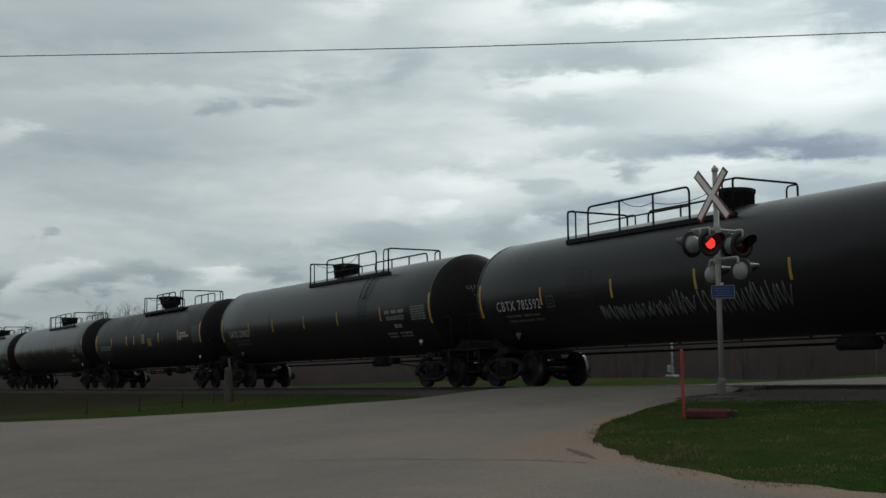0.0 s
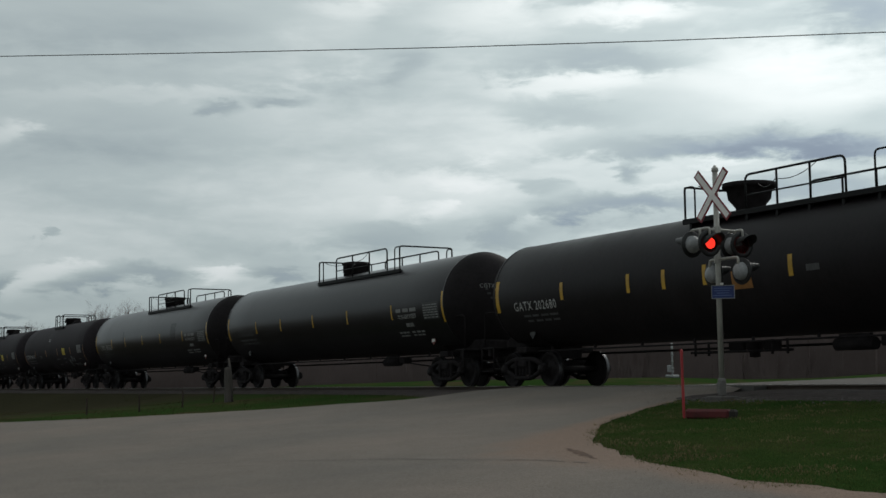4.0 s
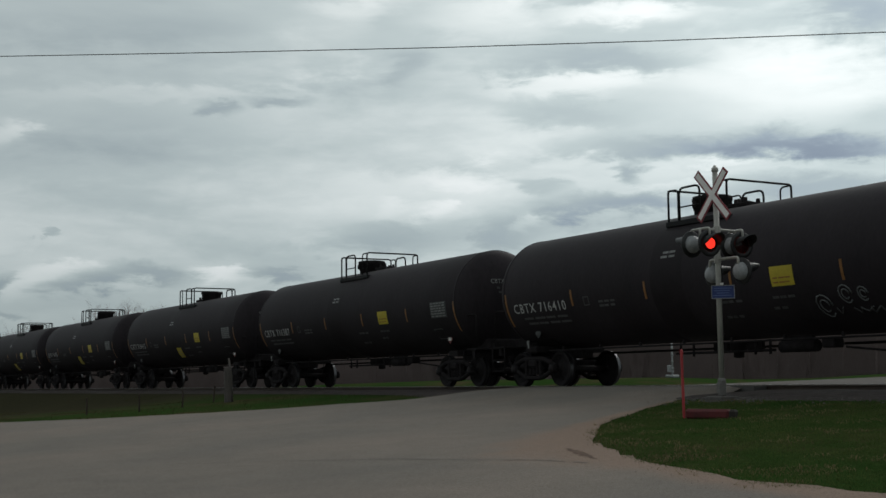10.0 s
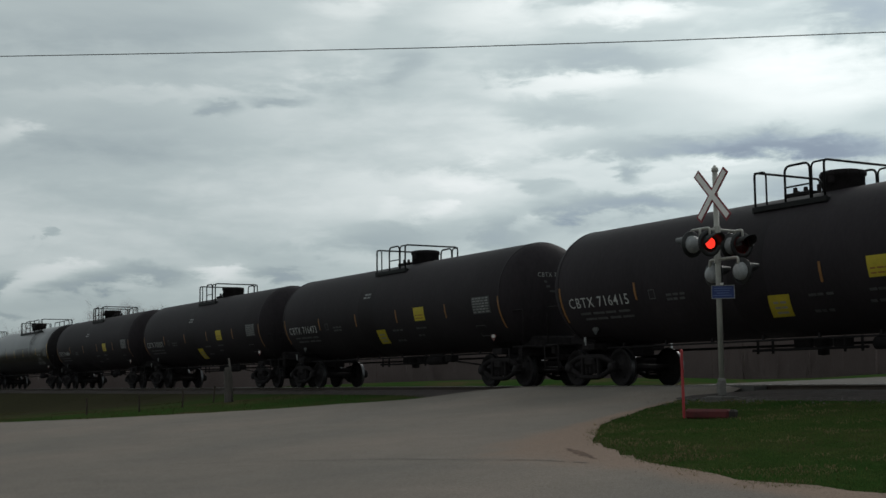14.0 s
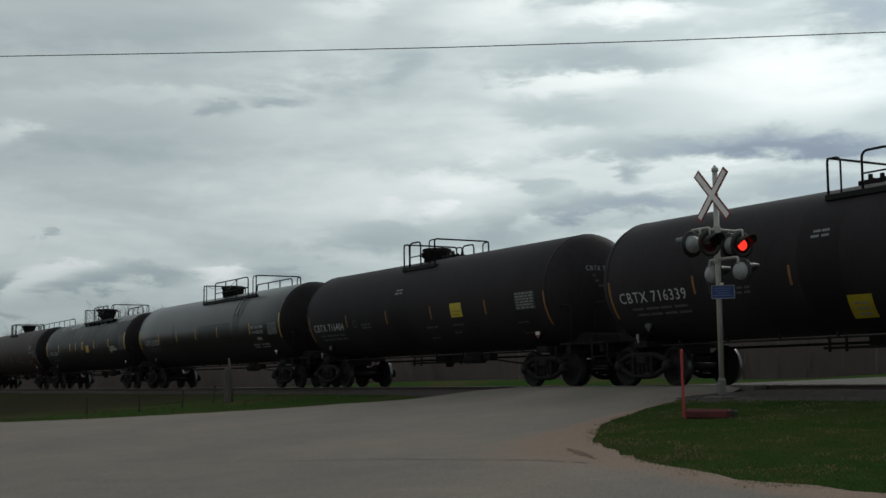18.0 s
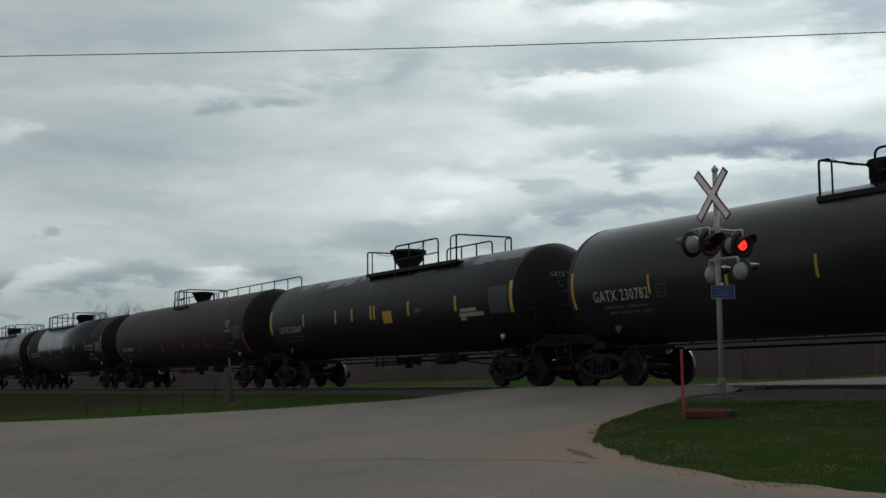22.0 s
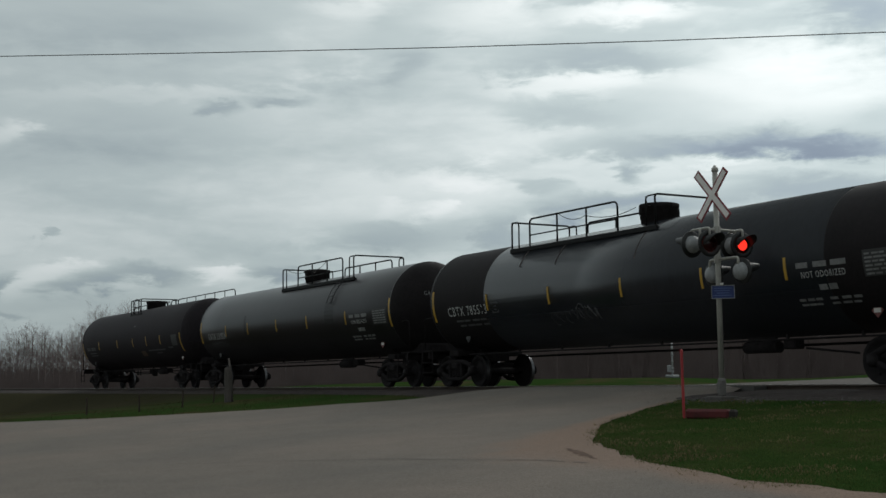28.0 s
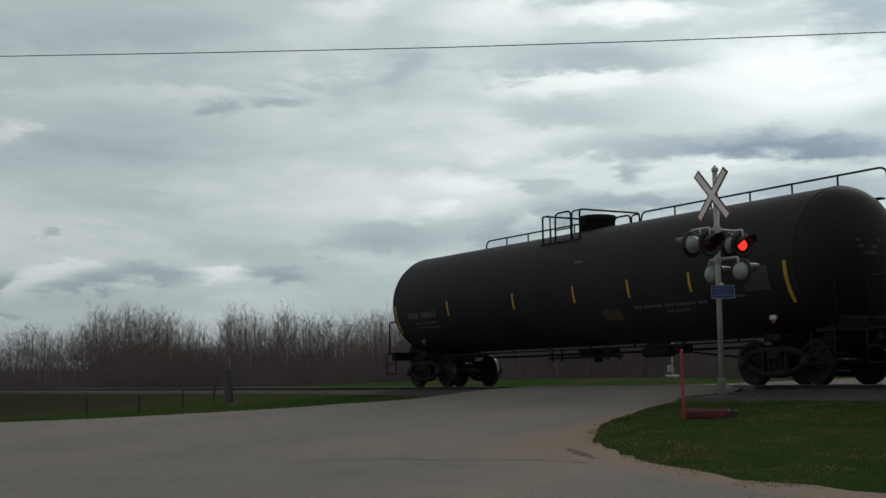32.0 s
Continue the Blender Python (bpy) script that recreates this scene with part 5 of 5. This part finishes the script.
    if "scrawl" in extra:
        for cx, cz, r in ((-2.75, 1.72, 0.13), (-2.45, 1.76, 0.10), (-2.15, 1.74, 0.12), (-1.55, 1.86, 0.15), (-1.25, 1.80, 0.11)):
            b = Build()
            b.tube([on_tank(cx + r * math.cos(a * 0.5), R * math.asin((cz + r * 1.2 * math.sin(a * 0.5) - zc) / R), R, zc, 0.0) for a in range(11)], 0.014, 4)
            part("graffiti", b, M_GREYLET, tank, "pale sprayed curl")
        marks("graffiti", zigzag(-2.0, -0.8, 1.6, 2.0, 3, R, zc, 13), M_GREYLET, tank, "dim grey sprayed scrawl")
        # the middle courses were painted anew in blue-black; rust runs down from the platform
        b = Build().lathe([(-5.9, R + 0.0015), (-5.9, R + 0.003), (6.6, R + 0.003), (6.6, R + 0.0015)], "x", 72, (0, 0, zc))
        for x0, x1 in ((-8.78, -5.92), (6.62, 8.78)):
            part("old_paint", Build().lathe([(x0, R + 0.0015), (x1, R + 0.0015)], "x", 72, (0, 0, zc)), M_HEAD, tank, "dull black old paint by the tank end")
        part("repainted_shell", b, M_BLUEBLACK, tank, "blue-black repainted middle of the tank")
        rnd_ = random.Random(8)
        for x in (-4.4, -2.7, 0.6):
            w = rnd_.uniform(0.04, 0.10)
            part("rust_run", patch(x, x + w, rnd_.uniform(2.9, 3.2), 3.72, R, zc, 0.0055, 5, slant=0.05), M_RUSTRUN, tank, "brown rust run")
    if "tags" in extra:
        for cx, cz, r in ((3.72, 1.55, 0.21), (4.36, 1.74, 0.17), (4.78, 1.72, 0.13)):
            for q in (1.0, 0.55):
                b = Build()
                b.tube([on_tank(cx + r * q * math.cos(a * 0.55) * (1 - 0.02 * a), R * math.asin((cz + r * q * math.sin(a * 0.55) - zc) / R), R, zc, 0.0) for a in range(11)], 0.018, 4)
                part("graffiti", b, M_GRAFF, tank, "pale sprayed swirl")
        marks("graffiti", zigzag(3.9, 5.6, 1.36, 1.52, 4, R, zc, 14), M_GREYLET, tank, "dim grey sprayed scrawl")
    return car


M_RUSTRUN = material("thin_rust_film", (0.034, 0.021, 0.018), 0.6, vary=0.5, scale=6, fine=30, bump=0.02, spec=0.2)
M_BROWNDEC = material("faded_ochre_decal", (0.075, 0.045, 0.02), 0.7, vary=0.4, scale=4, fine=30, bump=0.02)
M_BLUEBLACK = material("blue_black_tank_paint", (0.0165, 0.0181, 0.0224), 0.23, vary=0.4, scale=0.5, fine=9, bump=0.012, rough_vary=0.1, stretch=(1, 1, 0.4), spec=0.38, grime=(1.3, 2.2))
M_SCRAPED = material("scraped_greyish_paint", (0.056, 0.060, 0.063), 0.4, vary=0.4, scale=1.5, fine=20, bump=0.03)

WHEELS = []
TRAIN = [
    # kind, middle of the car along the train, mark, turned platform, extras, label
    ("gas", -134.24, "CBTX 785592", True, ("graffiti",), "glossy black gas tank car with faded grey graffiti on its flank"),
    ("gas", -113.83, "GATX 230825", False, (), "glossy black gas tank car with amber tapes and white marks"),
    ("old", -93.77, "GATX 202680", False, (), "worn black tank car with wide amber tapes and beige decals"),
    ("gas", -73.71, "CGTX 64877", False, (), "dull black gas tank car with a worn grey mark"),
    ("gas", -53.51, "CBTX 785528", False, (), "glossy black gas tank car with amber tapes and white marks"),
    ("oil", -34.46, "CBTX 716410", True, ("tags",), "sooty black oil tank car with yellow decal and dim scrawl"),
    ("oil", -16.95, "CBTX 716387", True, (), "sooty black oil tank car with one yellow decal"),
    ("oil", 0.71, "CBTX 716415", False, ("slanted",), "sooty black oil tank car with two yellow decals"),
    ("oil", 18.35, "CBTX 716473", False, ("slanted",), "sooty black oil tank car with two yellow decals"),
    ("oil", 35.68, "CBTX 716339", False, ("slanted",), "sooty black oil tank car with two yellow decals"),
    ("oil", 53.17, "CBTX 716404", True, (), "sooty black oil tank car with one yellow decal"),
    ("gas", 72.05, "GATX 230782", False, (), "glossy black gas tank car with amber tapes and dark patches"),
    ("old", 92.09, "GATX 202669", False, (), "worn black tank car with scraped top and yellow decal"),
    ("brown", 112.24, "", False, (), "faded maroon-black tank car with a long running rail"),
    ("gas", 132.97, "CBTX 785513", True, ("scrawl",), "glossy blue-black gas tank car with rust by the platform"),
    ("gas", 153.30, "GATX 230824", False, (), "glossy black gas tank car with amber tapes and white marks"),
    ("long", 173.13, "", False, (), "matt black tank car with a running rail, last of the train"),
]
CARS = [tank_car(kind, label, mark, flip, extra) for kind, s, mark, flip, extra, label in TRAIN]


def run(t):
    """How far the train has gone at t seconds; it slows a little on the way."""
    q = (t - 16) / 16
    hitch = 0.12 * smooth01(7, 11.6, t) - 0.28 * smooth01(11.6, 11.7, t) + 0.16 * smooth01(11.7, 15.5, t) - 0.22 * smooth01(24.2, 27.4, t) + 0.49 * smooth01(27.4, 29.9, t)
    return hitch + 147.822 * q - 6.498 * q ** 2 + 1.706 * q ** 3 + 1.353 * q ** 4 + 1.364 * q ** 5


# ---------------------------------------------------------------- crossing signal
def lamp_unit(parent, at, lit):
    """A flashing lamp: round black target with visor, grey housing behind; faces -y before it is turned."""
    plate = part("target", shared("lamp_target", lambda: Build().lathe([(0.03, 0.0), (0.03, 0.245), (0.015, 0.255), (0.0, 0.25), (-0.004, 0.17), (0.01, 0.16)], "y", 32), M_BLACK), M_BLACK, parent, "round black lamp target", at=at)

    def back():
        b = Build()
        b.lathe([(0.031, 0.170), (0.06, 0.166), (0.10, 0.150), (0.14, 0.115), (0.165, 0.055), (0.172, 0.0)], "y", 28)
        return b
    part("housing", shared("lamp_back", back, M_GREYBACK), M_GREYBACK, plate, "pale grey lamp housing")

    def visor():
        b = Build()
        vs, n = [], 14
        for r in (0.165, 0.158):
            for k in range(2):
                for i in range(n + 1):
                    a = radians(-15 + 200 * i / n)
                    y = -0.005 if k == 0 else -0.12 - 0.25 * max(0.0, math.sin(a)) ** 0.6
                    vs.append((r * math.cos(a), y, r * math.sin(a)))
        m = n + 1
        fs = [(i, i + 1, m + i + 1, m + i) for i in range(n)] + [(2 * m + i, 3 * m + i, 3 * m + i + 1, 2 * m + i + 1) for i in range(n)] + [(m + i, m + i + 1, 3 * m + i + 1, 3 * m + i) for i in range(n)]
        return b.add(vs, fs, True)
    part("visor", shared("lamp_visor", visor, M_BLACK), M_BLACK, plate, "black half-round visor")
    part("lens", shared("lamp_lens", lambda: Build().lathe([(0.008, 0.158), (-0.012, 0.12), (-0.02, 0.06), (-0.022, 0.0)], "y", 28), M_LENS), M_LENS, plate, "dark red glass lens")
    if lit:
        g = part("lit_lens", shared("lamp_glow", lambda: Build().lathe([(0.006, 0.152), (-0.012, 0.118), (-0.021, 0.06), (-0.024, 0.0)], "y", 28), M_GLOW), M_GLOW, plate, "glowing red lens")
        return g
    return None


def crossing_signal():
    sig = thing("crossing_signal", "galvanised level-crossing mast with crossbuck and red flashing lamps", "crossing signal", Matrix.Translation((-18.44, -3.65, -0.23)))
    b = Build()
    b.tube([(0, 0, 0.3), (0, 0, 4.33)], 0.052, 16)
    mast = part("mast", b, M_GALV, sig)
    part("mast_cap", Build().lathe([(4.30, 0.052), (4.31, 0.066), (4.37, 0.066), (4.385, 0.05), (4.43, 0.02), (4.435, 0.0)], "z", 16), M_GALV, sig)
    b = Build()
    b.box((0, 0, 0.20), (0.13, 0.13, 0.30), 0.02)
    b.lathe([(0.34, 0.08), (0.37, 0.068), (0.39, 0.050)], "z", 16)
    b.box((0, -0.08, 0.2), (0.10, 0.03, 0.2), 0.01)
    part("junction_base", b, M_CONC, sig, "squat grey junction box base")
    part("foundation", Build().box((0, 0, 0.0), (0.44, 0.44, 0.10), 0.02), M_STONE, sig, "stained concrete foundation")
    # crossbuck
    for i, (a, length) in enumerate(((47, 1.29), (-48.5, 1.19))):
        m = Matrix.Rotation(radians(a), 4, "Y")
        blade = part("crossbuck_blade", Build().box((0.0, -0.085 - i * 0.003, 3.85), (length, 0.010, 0.185), 0.003, m), M_SIGNRED, sig, "white crossbuck blade with red border")
        part("crossbuck_face", Build().box((0.0, -0.094 - i * 0.003, 3.85), (length - 0.08, 0.006, 0.108), 0.001, m), M_SIGN, blade, "white reflective face")
    part("sign_bracket", Build().box((0, -0.06, 3.86), (0.14, 0.05, 0.12), 0.01), M_GALV, sig)
    # crossarms
    b = Build()
    b.tube(bend([(0.0, -0.42, 2.98), (0.0, -0.42, 3.19), (0.0, 0.46, 3.19), (0.0, 0.46, 2.98)], 0.05), 0.024, 8)
    b.tube(bend([(-0.29, -0.38, 2.98), (-0.29, -0.38, 3.19), (0.22, -0.38, 3.19), (0.22, -0.38, 2.98)], 0.05), 0.024, 8)
    b.tube(bend([(-0.22, 0.50, 2.98), (-0.22, 0.50, 3.19), (0.22, 0.44, 3.19), (0.22, 0.44, 2.98)], 0.05), 0.024, 8)
    b.lathe([(3.13, 0.07), (3.25, 0.07)], "z", 16)
    part("crossarm", b, M_GALV, sig, "galvanised lamp crossarm")
    b = Build()
    b.tube(bend([(-0.22, 0.0, 2.45), (-0.22, 0.0, 2.62), (0.55, 0.0, 2.62), (0.55, 0.0, 2.45)], 0.05), 0.028, 8)
    b.lathe([(2.56, 0.07), (2.68, 0.07)], "z", 16)
    part("crossarm", b, M_GALV, sig, "galvanised lamp crossarm")
    glows = []
    for y in (-0.36, 0.44):
        glows.append(lamp_unit(sig, Matrix.Translation((0.20, y, 2.90)) @ Matrix.Rotation(radians(90 - 8), 4, "Z"), True))
        lamp_unit(sig, Matrix.Translation((-0.29, y - 0.03, 2.92) if y < 0 else (-0.22, 0.52, 2.92)) @ Matrix.Rotation(radians(-90), 4, "Z"), False)
    for x in (-0.22, 0.55):
        lamp_unit(sig, Matrix.Translation((x, 0.10, 2.36)) @ Matrix.Rotation(radians(180), 4, "Z"), False)
    # blue notice with unreadable small print, clamped to the mast and turned towards the road
    turned = Matrix.Translation((0.12, -0.005, 2.0)) @ Matrix.Rotation(radians(47.8), 4, "Z")
    plate = part("notice_plate", Build().box((0, 0, 0), (0.43, 0.008, 0.255), 0.003), M_BLUE, sig, "blue emergency notice plate", at=turned)
    part("notice_clamp", Build().box((-0.02, -0.01, 0.15), (0.06, 0.03, 0.045), 0.008), M_SIGN, plate, "white clamp")
    fr = Build()
    pr = Build()
    for c, w in (((0, -0.007, 0.121), (0.43, 0.005, 0.012)), ((0, -0.007, -0.121), (0.43, 0.005, 0.012)), ((-0.209, -0.007, 0), (0.012, 0.005, 0.228)), ((0.209, -0.007, 0), (0.012, 0.005, 0.228))):
        fr.box(c, w)
    for r in range(4):
        pr.box((-0.02 * (r % 2), -0.006, 0.07 - r * 0.045), (0.33 - 0.05 * (r % 3), 0.004, 0.014))
    part("notice_border", fr, M_GREYBACK, plate, "pale border")
    marks("notice_print", pr, M_BLUEPRINT, plate, "rows of small pale print")
    return glows


GLOWS = crossing_signal()

# ---------------------------------------------------------------- small things by the road
z = ground_z(-15.95, -6.72)
b = Build()
b.box((0, 0, 0.52), (0.047, 0.04, 1.14), 0.012)
b.lathe([(1.085, 0.03), (1.10, 0.0)], "z", 6)
solid("marker_stake", b, M_STAKE, "bright red painted marker stake in the grass", "stake", Matrix.Translation((-15.95, -6.72, z)) @ Matrix.Rotation(radians(-1.0), 4, "Y"))
at = Matrix.Translation((-15.42, -6.62, ground_z(-15.42, -6.62))) @ Matrix.Rotation(radians(22), 4, "Z")
timber = thing("timber", "short dark red timber with a black end in the grass", "timber", at)
b = Build()
b.box((-0.05, 0, 0.07), (0.74, 0.18, 0.16), 0.035)
b.v = [(p[0], p[1] + 0.012 * noise.noise((p[0] * 5, 1, p[2] * 4)), p[2] + 0.02 * noise.noise((p[0] * 4, p[1] * 9, 3))) for p in b.v]
part("beam", b, M_TIMBER, timber)
# right end of the timber as a separate black block
part("charred_end", Build().box((0.37, 0, 0.07), (0.10, 0.165, 0.145), 0.03), M_TIE, timber, "black end block")

# thin steel fence posts and the old wooden post on the bank
post = None
for x, y, tilt in ((-40.0, -9.9, 2), (-38.0, -8.86, 1), (-38.4, -7.4, -2), (-40.6, -5.6, -4)):
    if post is None:
        b = Build()
        b.box((0, 0, 0.22), (0.02, 0.03, 0.62), 0.004)
        b.box((0, 0.02, 0.22), (0.008, 0.03, 0.62), 0.0)
        post = solid("fence_post", b, M_RUST, "thin rusty steel fence post in rough grass", "fence post", Matrix.Translation((x, y, ground_z(x, y))), group="fence posts along the tracks")
        post.scale = (1, 1, 1)
    else:
        copy_thing(post, Matrix.Translation((x, y, ground_z(x, y))) @ Matrix.Rotation(radians(tilt), 4, "X"))
b = Build()
rnd = random.Random(3)
prof = [(-0.2, 0.135), (0.2, 0.13), (0.5, 0.12), (0.8, 0.115), (1.0, 0.105), (1.1, 0.095), (1.12, 0.0)]
b.lathe(prof, "z", 14)
b.v = [(p[0] + 0.012 * noise.noise((p[0] * 9, p[1] * 9, p[2] * 2)), p[1] + 0.012 * noise.noise((p[1] * 9, p[2] * 2, p[0] * 9)), p[2]) for p in b.v]
b.tube([(0.08, 0.08, -0.1), (0.08, 0.08, 0.8), (0.03, 0.03, 1.40)], 0.055, 6, 0.03)
solid("wooden_post", b, M_WOOD, "weathered grey leaning wooden post beside the track bank", "post", Matrix.Translation((-39.2, -5.6, ground_z(-39.2, -5.6))) @ Matrix.Rotation(radians(-5), 4, "Y"))

# white marker post beyond the rails
MX, MY = -37.5, 11.2
mk = thing("marker_post", "white metal marker post on a small base beyond the tracks", "post", Matrix.Translation((MX, MY, ground_z(MX, MY))))
part("pole", Build().tube([(0, 0, 0.0), (0, 0, 1.28)], 0.034, 10), M_GREYBACK, mk, "white round pole")
part("base_box", Build().box((-0.16, 0, 0.32), (0.12, 0.16, 0.26), 0.02), M_GREYBACK, mk, "grey equipment box")
part("plinth", Build().box((-0.02, 0, 0.04), (0.46, 0.32, 0.12), 0.03), M_GREYBACK, mk, "white plinth")
for zz in (0.18, 0.30, 0.55, 0.80, 1.05):
    part("band", Build().lathe([(zz, 0.036), (zz + 0.01, 0.052), (zz + 0.06, 0.052), (zz + 0.07, 0.036)], "z", 10), M_GREYBACK, mk, "grey band")

# overhead cable
b = Build()
CABLE = [(-41.26, -22.85, 9.19), (-37.4, -18.4, 8.83), (-33.35, -13.98, 8.5), (-29.3, -9.7, 8.18), (-25.38, -5.59, 7.89),
         (-21.8, -2.1, 7.63), (-18.34, 1.16, 7.4), (-15.3, 3.75, 7.2), (-12.61, 5.99, 7.02)]
b.tube(CABLE, 0.0115, 6)
solid("overhead_cable", b, M_WIRE, "thin black overhead cable slung across the crossing", "cable")


# ---------------------------------------------------------------- woods
def bare_tree(seed, h, birch):
    """Bare spring tree: tapered trunk, rising limbs, fine twigs."""
    rnd = random.Random(seed)
    tr, cr = Build(), Build()
    lean = Vector((rnd.uniform(-0.06, 0.06), rnd.uniform(-0.06, 0.06), 1))
    pts = [Vector((0, 0, -0.3))]
    for i in range(7):
        pts.append(pts[-1] + lean * (h * 0.95 / 7) + Vector((rnd.uniform(-0.1, 0.1), rnd.uniform(-0.1, 0.1), 0)))
    tr.tube(pts, (0.035 + 0.006 * h) if birch else (0.05 + 0.008 * h), 7, 0.02)

    def limb(p, d, length, r, depth):
        q, path = p, [p]
        for i in range(3):
            d = (d + Vector((rnd.uniform(-0.25, 0.25), rnd.uniform(-0.25, 0.25), rnd.uniform(-0.10, 0.20)))).normalized()
            q = q + d * length / 3
            path.append(q)
        cr.tube(path, r, 3, r * 0.35, caps=False)
        if depth:
            for i in range(rnd.choice((4, 5, 5))):
                k = rnd.uniform(0.25, 1.0)
                o = path[0].lerp(path[-1], k)
                a = rnd.uniform(0, 6.28)
                nd = (d + Vector((math.cos(a), math.sin(a), rnd.uniform(-0.3, 0.7))) * 0.8).normalized()
                limb(o, nd, length * rnd.uniform(0.4, 0.62), r * 0.6, depth - 1)
    for i in range(21):
        k = 0.28 + 0.70 * i / 20
        p = pts[0].lerp(pts[-1], k)
        j = min(int(k * 7), 6)
        p = pts[j].lerp(pts[j + 1], k * 7 - j)
        a = i * 2.4 + rnd.uniform(-0.5, 0.5)
        d = Vector((math.cos(a), math.sin(a), rnd.uniform(0.6, 1.5))).normalized()
        limb(p, d, h * (0.31 - 0.20 * k) * rnd.uniform(0.8, 1.25), 0.034 * (1.2 - k), 2)
    t = thing("bare_tree", "bare %s tree at the edge of the woods" % ("pale-stemmed birch" if birch else "grey-brown aspen"), "tree", group="trees of the wood edge")
    part("trunk", tr, M_BIRCH if birch else M_BARK, t)
    part("crown", cr, M_BARK, t, "bare branches and twigs")
    return t


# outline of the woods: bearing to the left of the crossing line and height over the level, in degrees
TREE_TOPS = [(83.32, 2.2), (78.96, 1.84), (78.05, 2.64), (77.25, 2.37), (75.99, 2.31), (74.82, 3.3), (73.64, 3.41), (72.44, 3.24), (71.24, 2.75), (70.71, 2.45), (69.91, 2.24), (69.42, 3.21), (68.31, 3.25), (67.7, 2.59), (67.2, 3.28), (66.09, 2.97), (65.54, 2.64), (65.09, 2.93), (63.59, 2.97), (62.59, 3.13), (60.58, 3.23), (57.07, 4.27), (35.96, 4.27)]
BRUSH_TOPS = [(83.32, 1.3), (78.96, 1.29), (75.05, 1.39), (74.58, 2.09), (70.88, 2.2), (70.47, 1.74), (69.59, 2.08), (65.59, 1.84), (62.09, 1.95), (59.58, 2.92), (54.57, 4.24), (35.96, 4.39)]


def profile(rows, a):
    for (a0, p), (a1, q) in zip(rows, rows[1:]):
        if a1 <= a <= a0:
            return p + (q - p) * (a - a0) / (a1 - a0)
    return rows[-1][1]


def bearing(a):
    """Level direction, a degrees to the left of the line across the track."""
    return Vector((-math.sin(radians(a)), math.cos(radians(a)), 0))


def build_woods():
    rnd = random.Random(77)
    kinds = [bare_tree(100 + i, 10.0, i % 3 == 1) for i in range(9)]
    used = set()
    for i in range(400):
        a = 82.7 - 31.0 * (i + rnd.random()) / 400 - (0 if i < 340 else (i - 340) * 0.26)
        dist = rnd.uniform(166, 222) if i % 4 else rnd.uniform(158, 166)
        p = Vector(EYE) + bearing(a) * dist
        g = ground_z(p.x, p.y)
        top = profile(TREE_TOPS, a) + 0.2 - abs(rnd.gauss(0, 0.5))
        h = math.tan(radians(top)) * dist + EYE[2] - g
        k = rnd.randrange(9)
        m = Matrix.Translation((p.x, p.y, g)) @ Matrix.Rotation(rnd.uniform(0, 6.28), 4, "Z")
        if k in used:
            t = copy_thing(kinds[k], m)
        else:
            t = kinds[k]
            used.add(k)
            t.matrix_basis = m
        s = max(h, 3.0) / 9.7
        t.scale = (s * rnd.uniform(0.75, 1.05), s * rnd.uniform(0.75, 1.05), s)
    # undergrowth: upright bare stems, too many to count
    v, f = [], []
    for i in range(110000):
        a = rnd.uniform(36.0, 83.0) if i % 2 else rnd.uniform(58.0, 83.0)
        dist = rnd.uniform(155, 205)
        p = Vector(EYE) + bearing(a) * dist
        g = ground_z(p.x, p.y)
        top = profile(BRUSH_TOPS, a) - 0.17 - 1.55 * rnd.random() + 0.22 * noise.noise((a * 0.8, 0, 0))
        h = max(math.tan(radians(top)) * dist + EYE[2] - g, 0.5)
        side = Vector((-bearing(a).y, bearing(a).x, 0))
        w = rnd.uniform(0.008, 0.024)
        l = side * rnd.gauss(0, 0.42) * h
        o = len(v)
        q = Vector((p.x, p.y, g - 0.2))
        for s, kx, kz in ((-1, 0, 0), (1, 0, 0), (1, 0.5, 0.55), (-1, 0.5, 0.55), (0, 1.0, 1.0)):
            ww = w * (1 if kz == 0 else 0.7)
            v.append(tuple(q + side * s * ww + l * kx + Vector((0, 0, h * kz)) + bearing(a) * (0.02 if s else 0)))
        f += [(o, o + 1, o + 2, o + 3), (o + 3, o + 2, o + 4)]
    b = Build()
    b.add(v, f)
    solid("undergrowth", b, M_BRUSH, "dense dark brown bare undergrowth below the trees", "brush", kind="stuff")


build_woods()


# ---------------------------------------------------------------- what moves
def motions():
    for car, row in zip(CARS, TRAIN):
        walk(car, [(t, pose(run(t) - row[1], 0, 0)) for t in sorted([k * 0.5 for k in range(65)] + [11.6, 11.7])])
    places = [w.matrix_basis.translation.copy() for w in WHEELS]
    rows = [i / 15 for i in range(481)]
    turns = [math.degrees(run(t) / 0.457) for t in rows]
    for w, p in zip(WHEELS, places):
        walk(w, [(t, pose(p.x, p.y, p.z, 0, a % 360.0, 0)) for t, a in zip(rows, turns)])
    # the two front lamps light in turn: the lit lens comes forward through the dark one
    for side, g in enumerate(GLOWS):
        first = 0.0 if side == 0 else 0.03
        rows_ = [(0.0, pose(0, first, 0))]
        for k in range(23):
            a = 0.37 + 1.4265 * k
            for t, right in ((a, 1), (a + 0.70, 0)):
                on = right == side
                if t < 31.9:
                    rows_ += [(t - 0.034, pose(0, 0.03 if on else 0.0, 0)), (t, pose(0, 0.0 if on else 0.03, 0))]
        rows_.append((32.0, pose(0, *([0.0] if (side == 1) else [0.03]), 0)))
        walk(g, rows_)


motions()
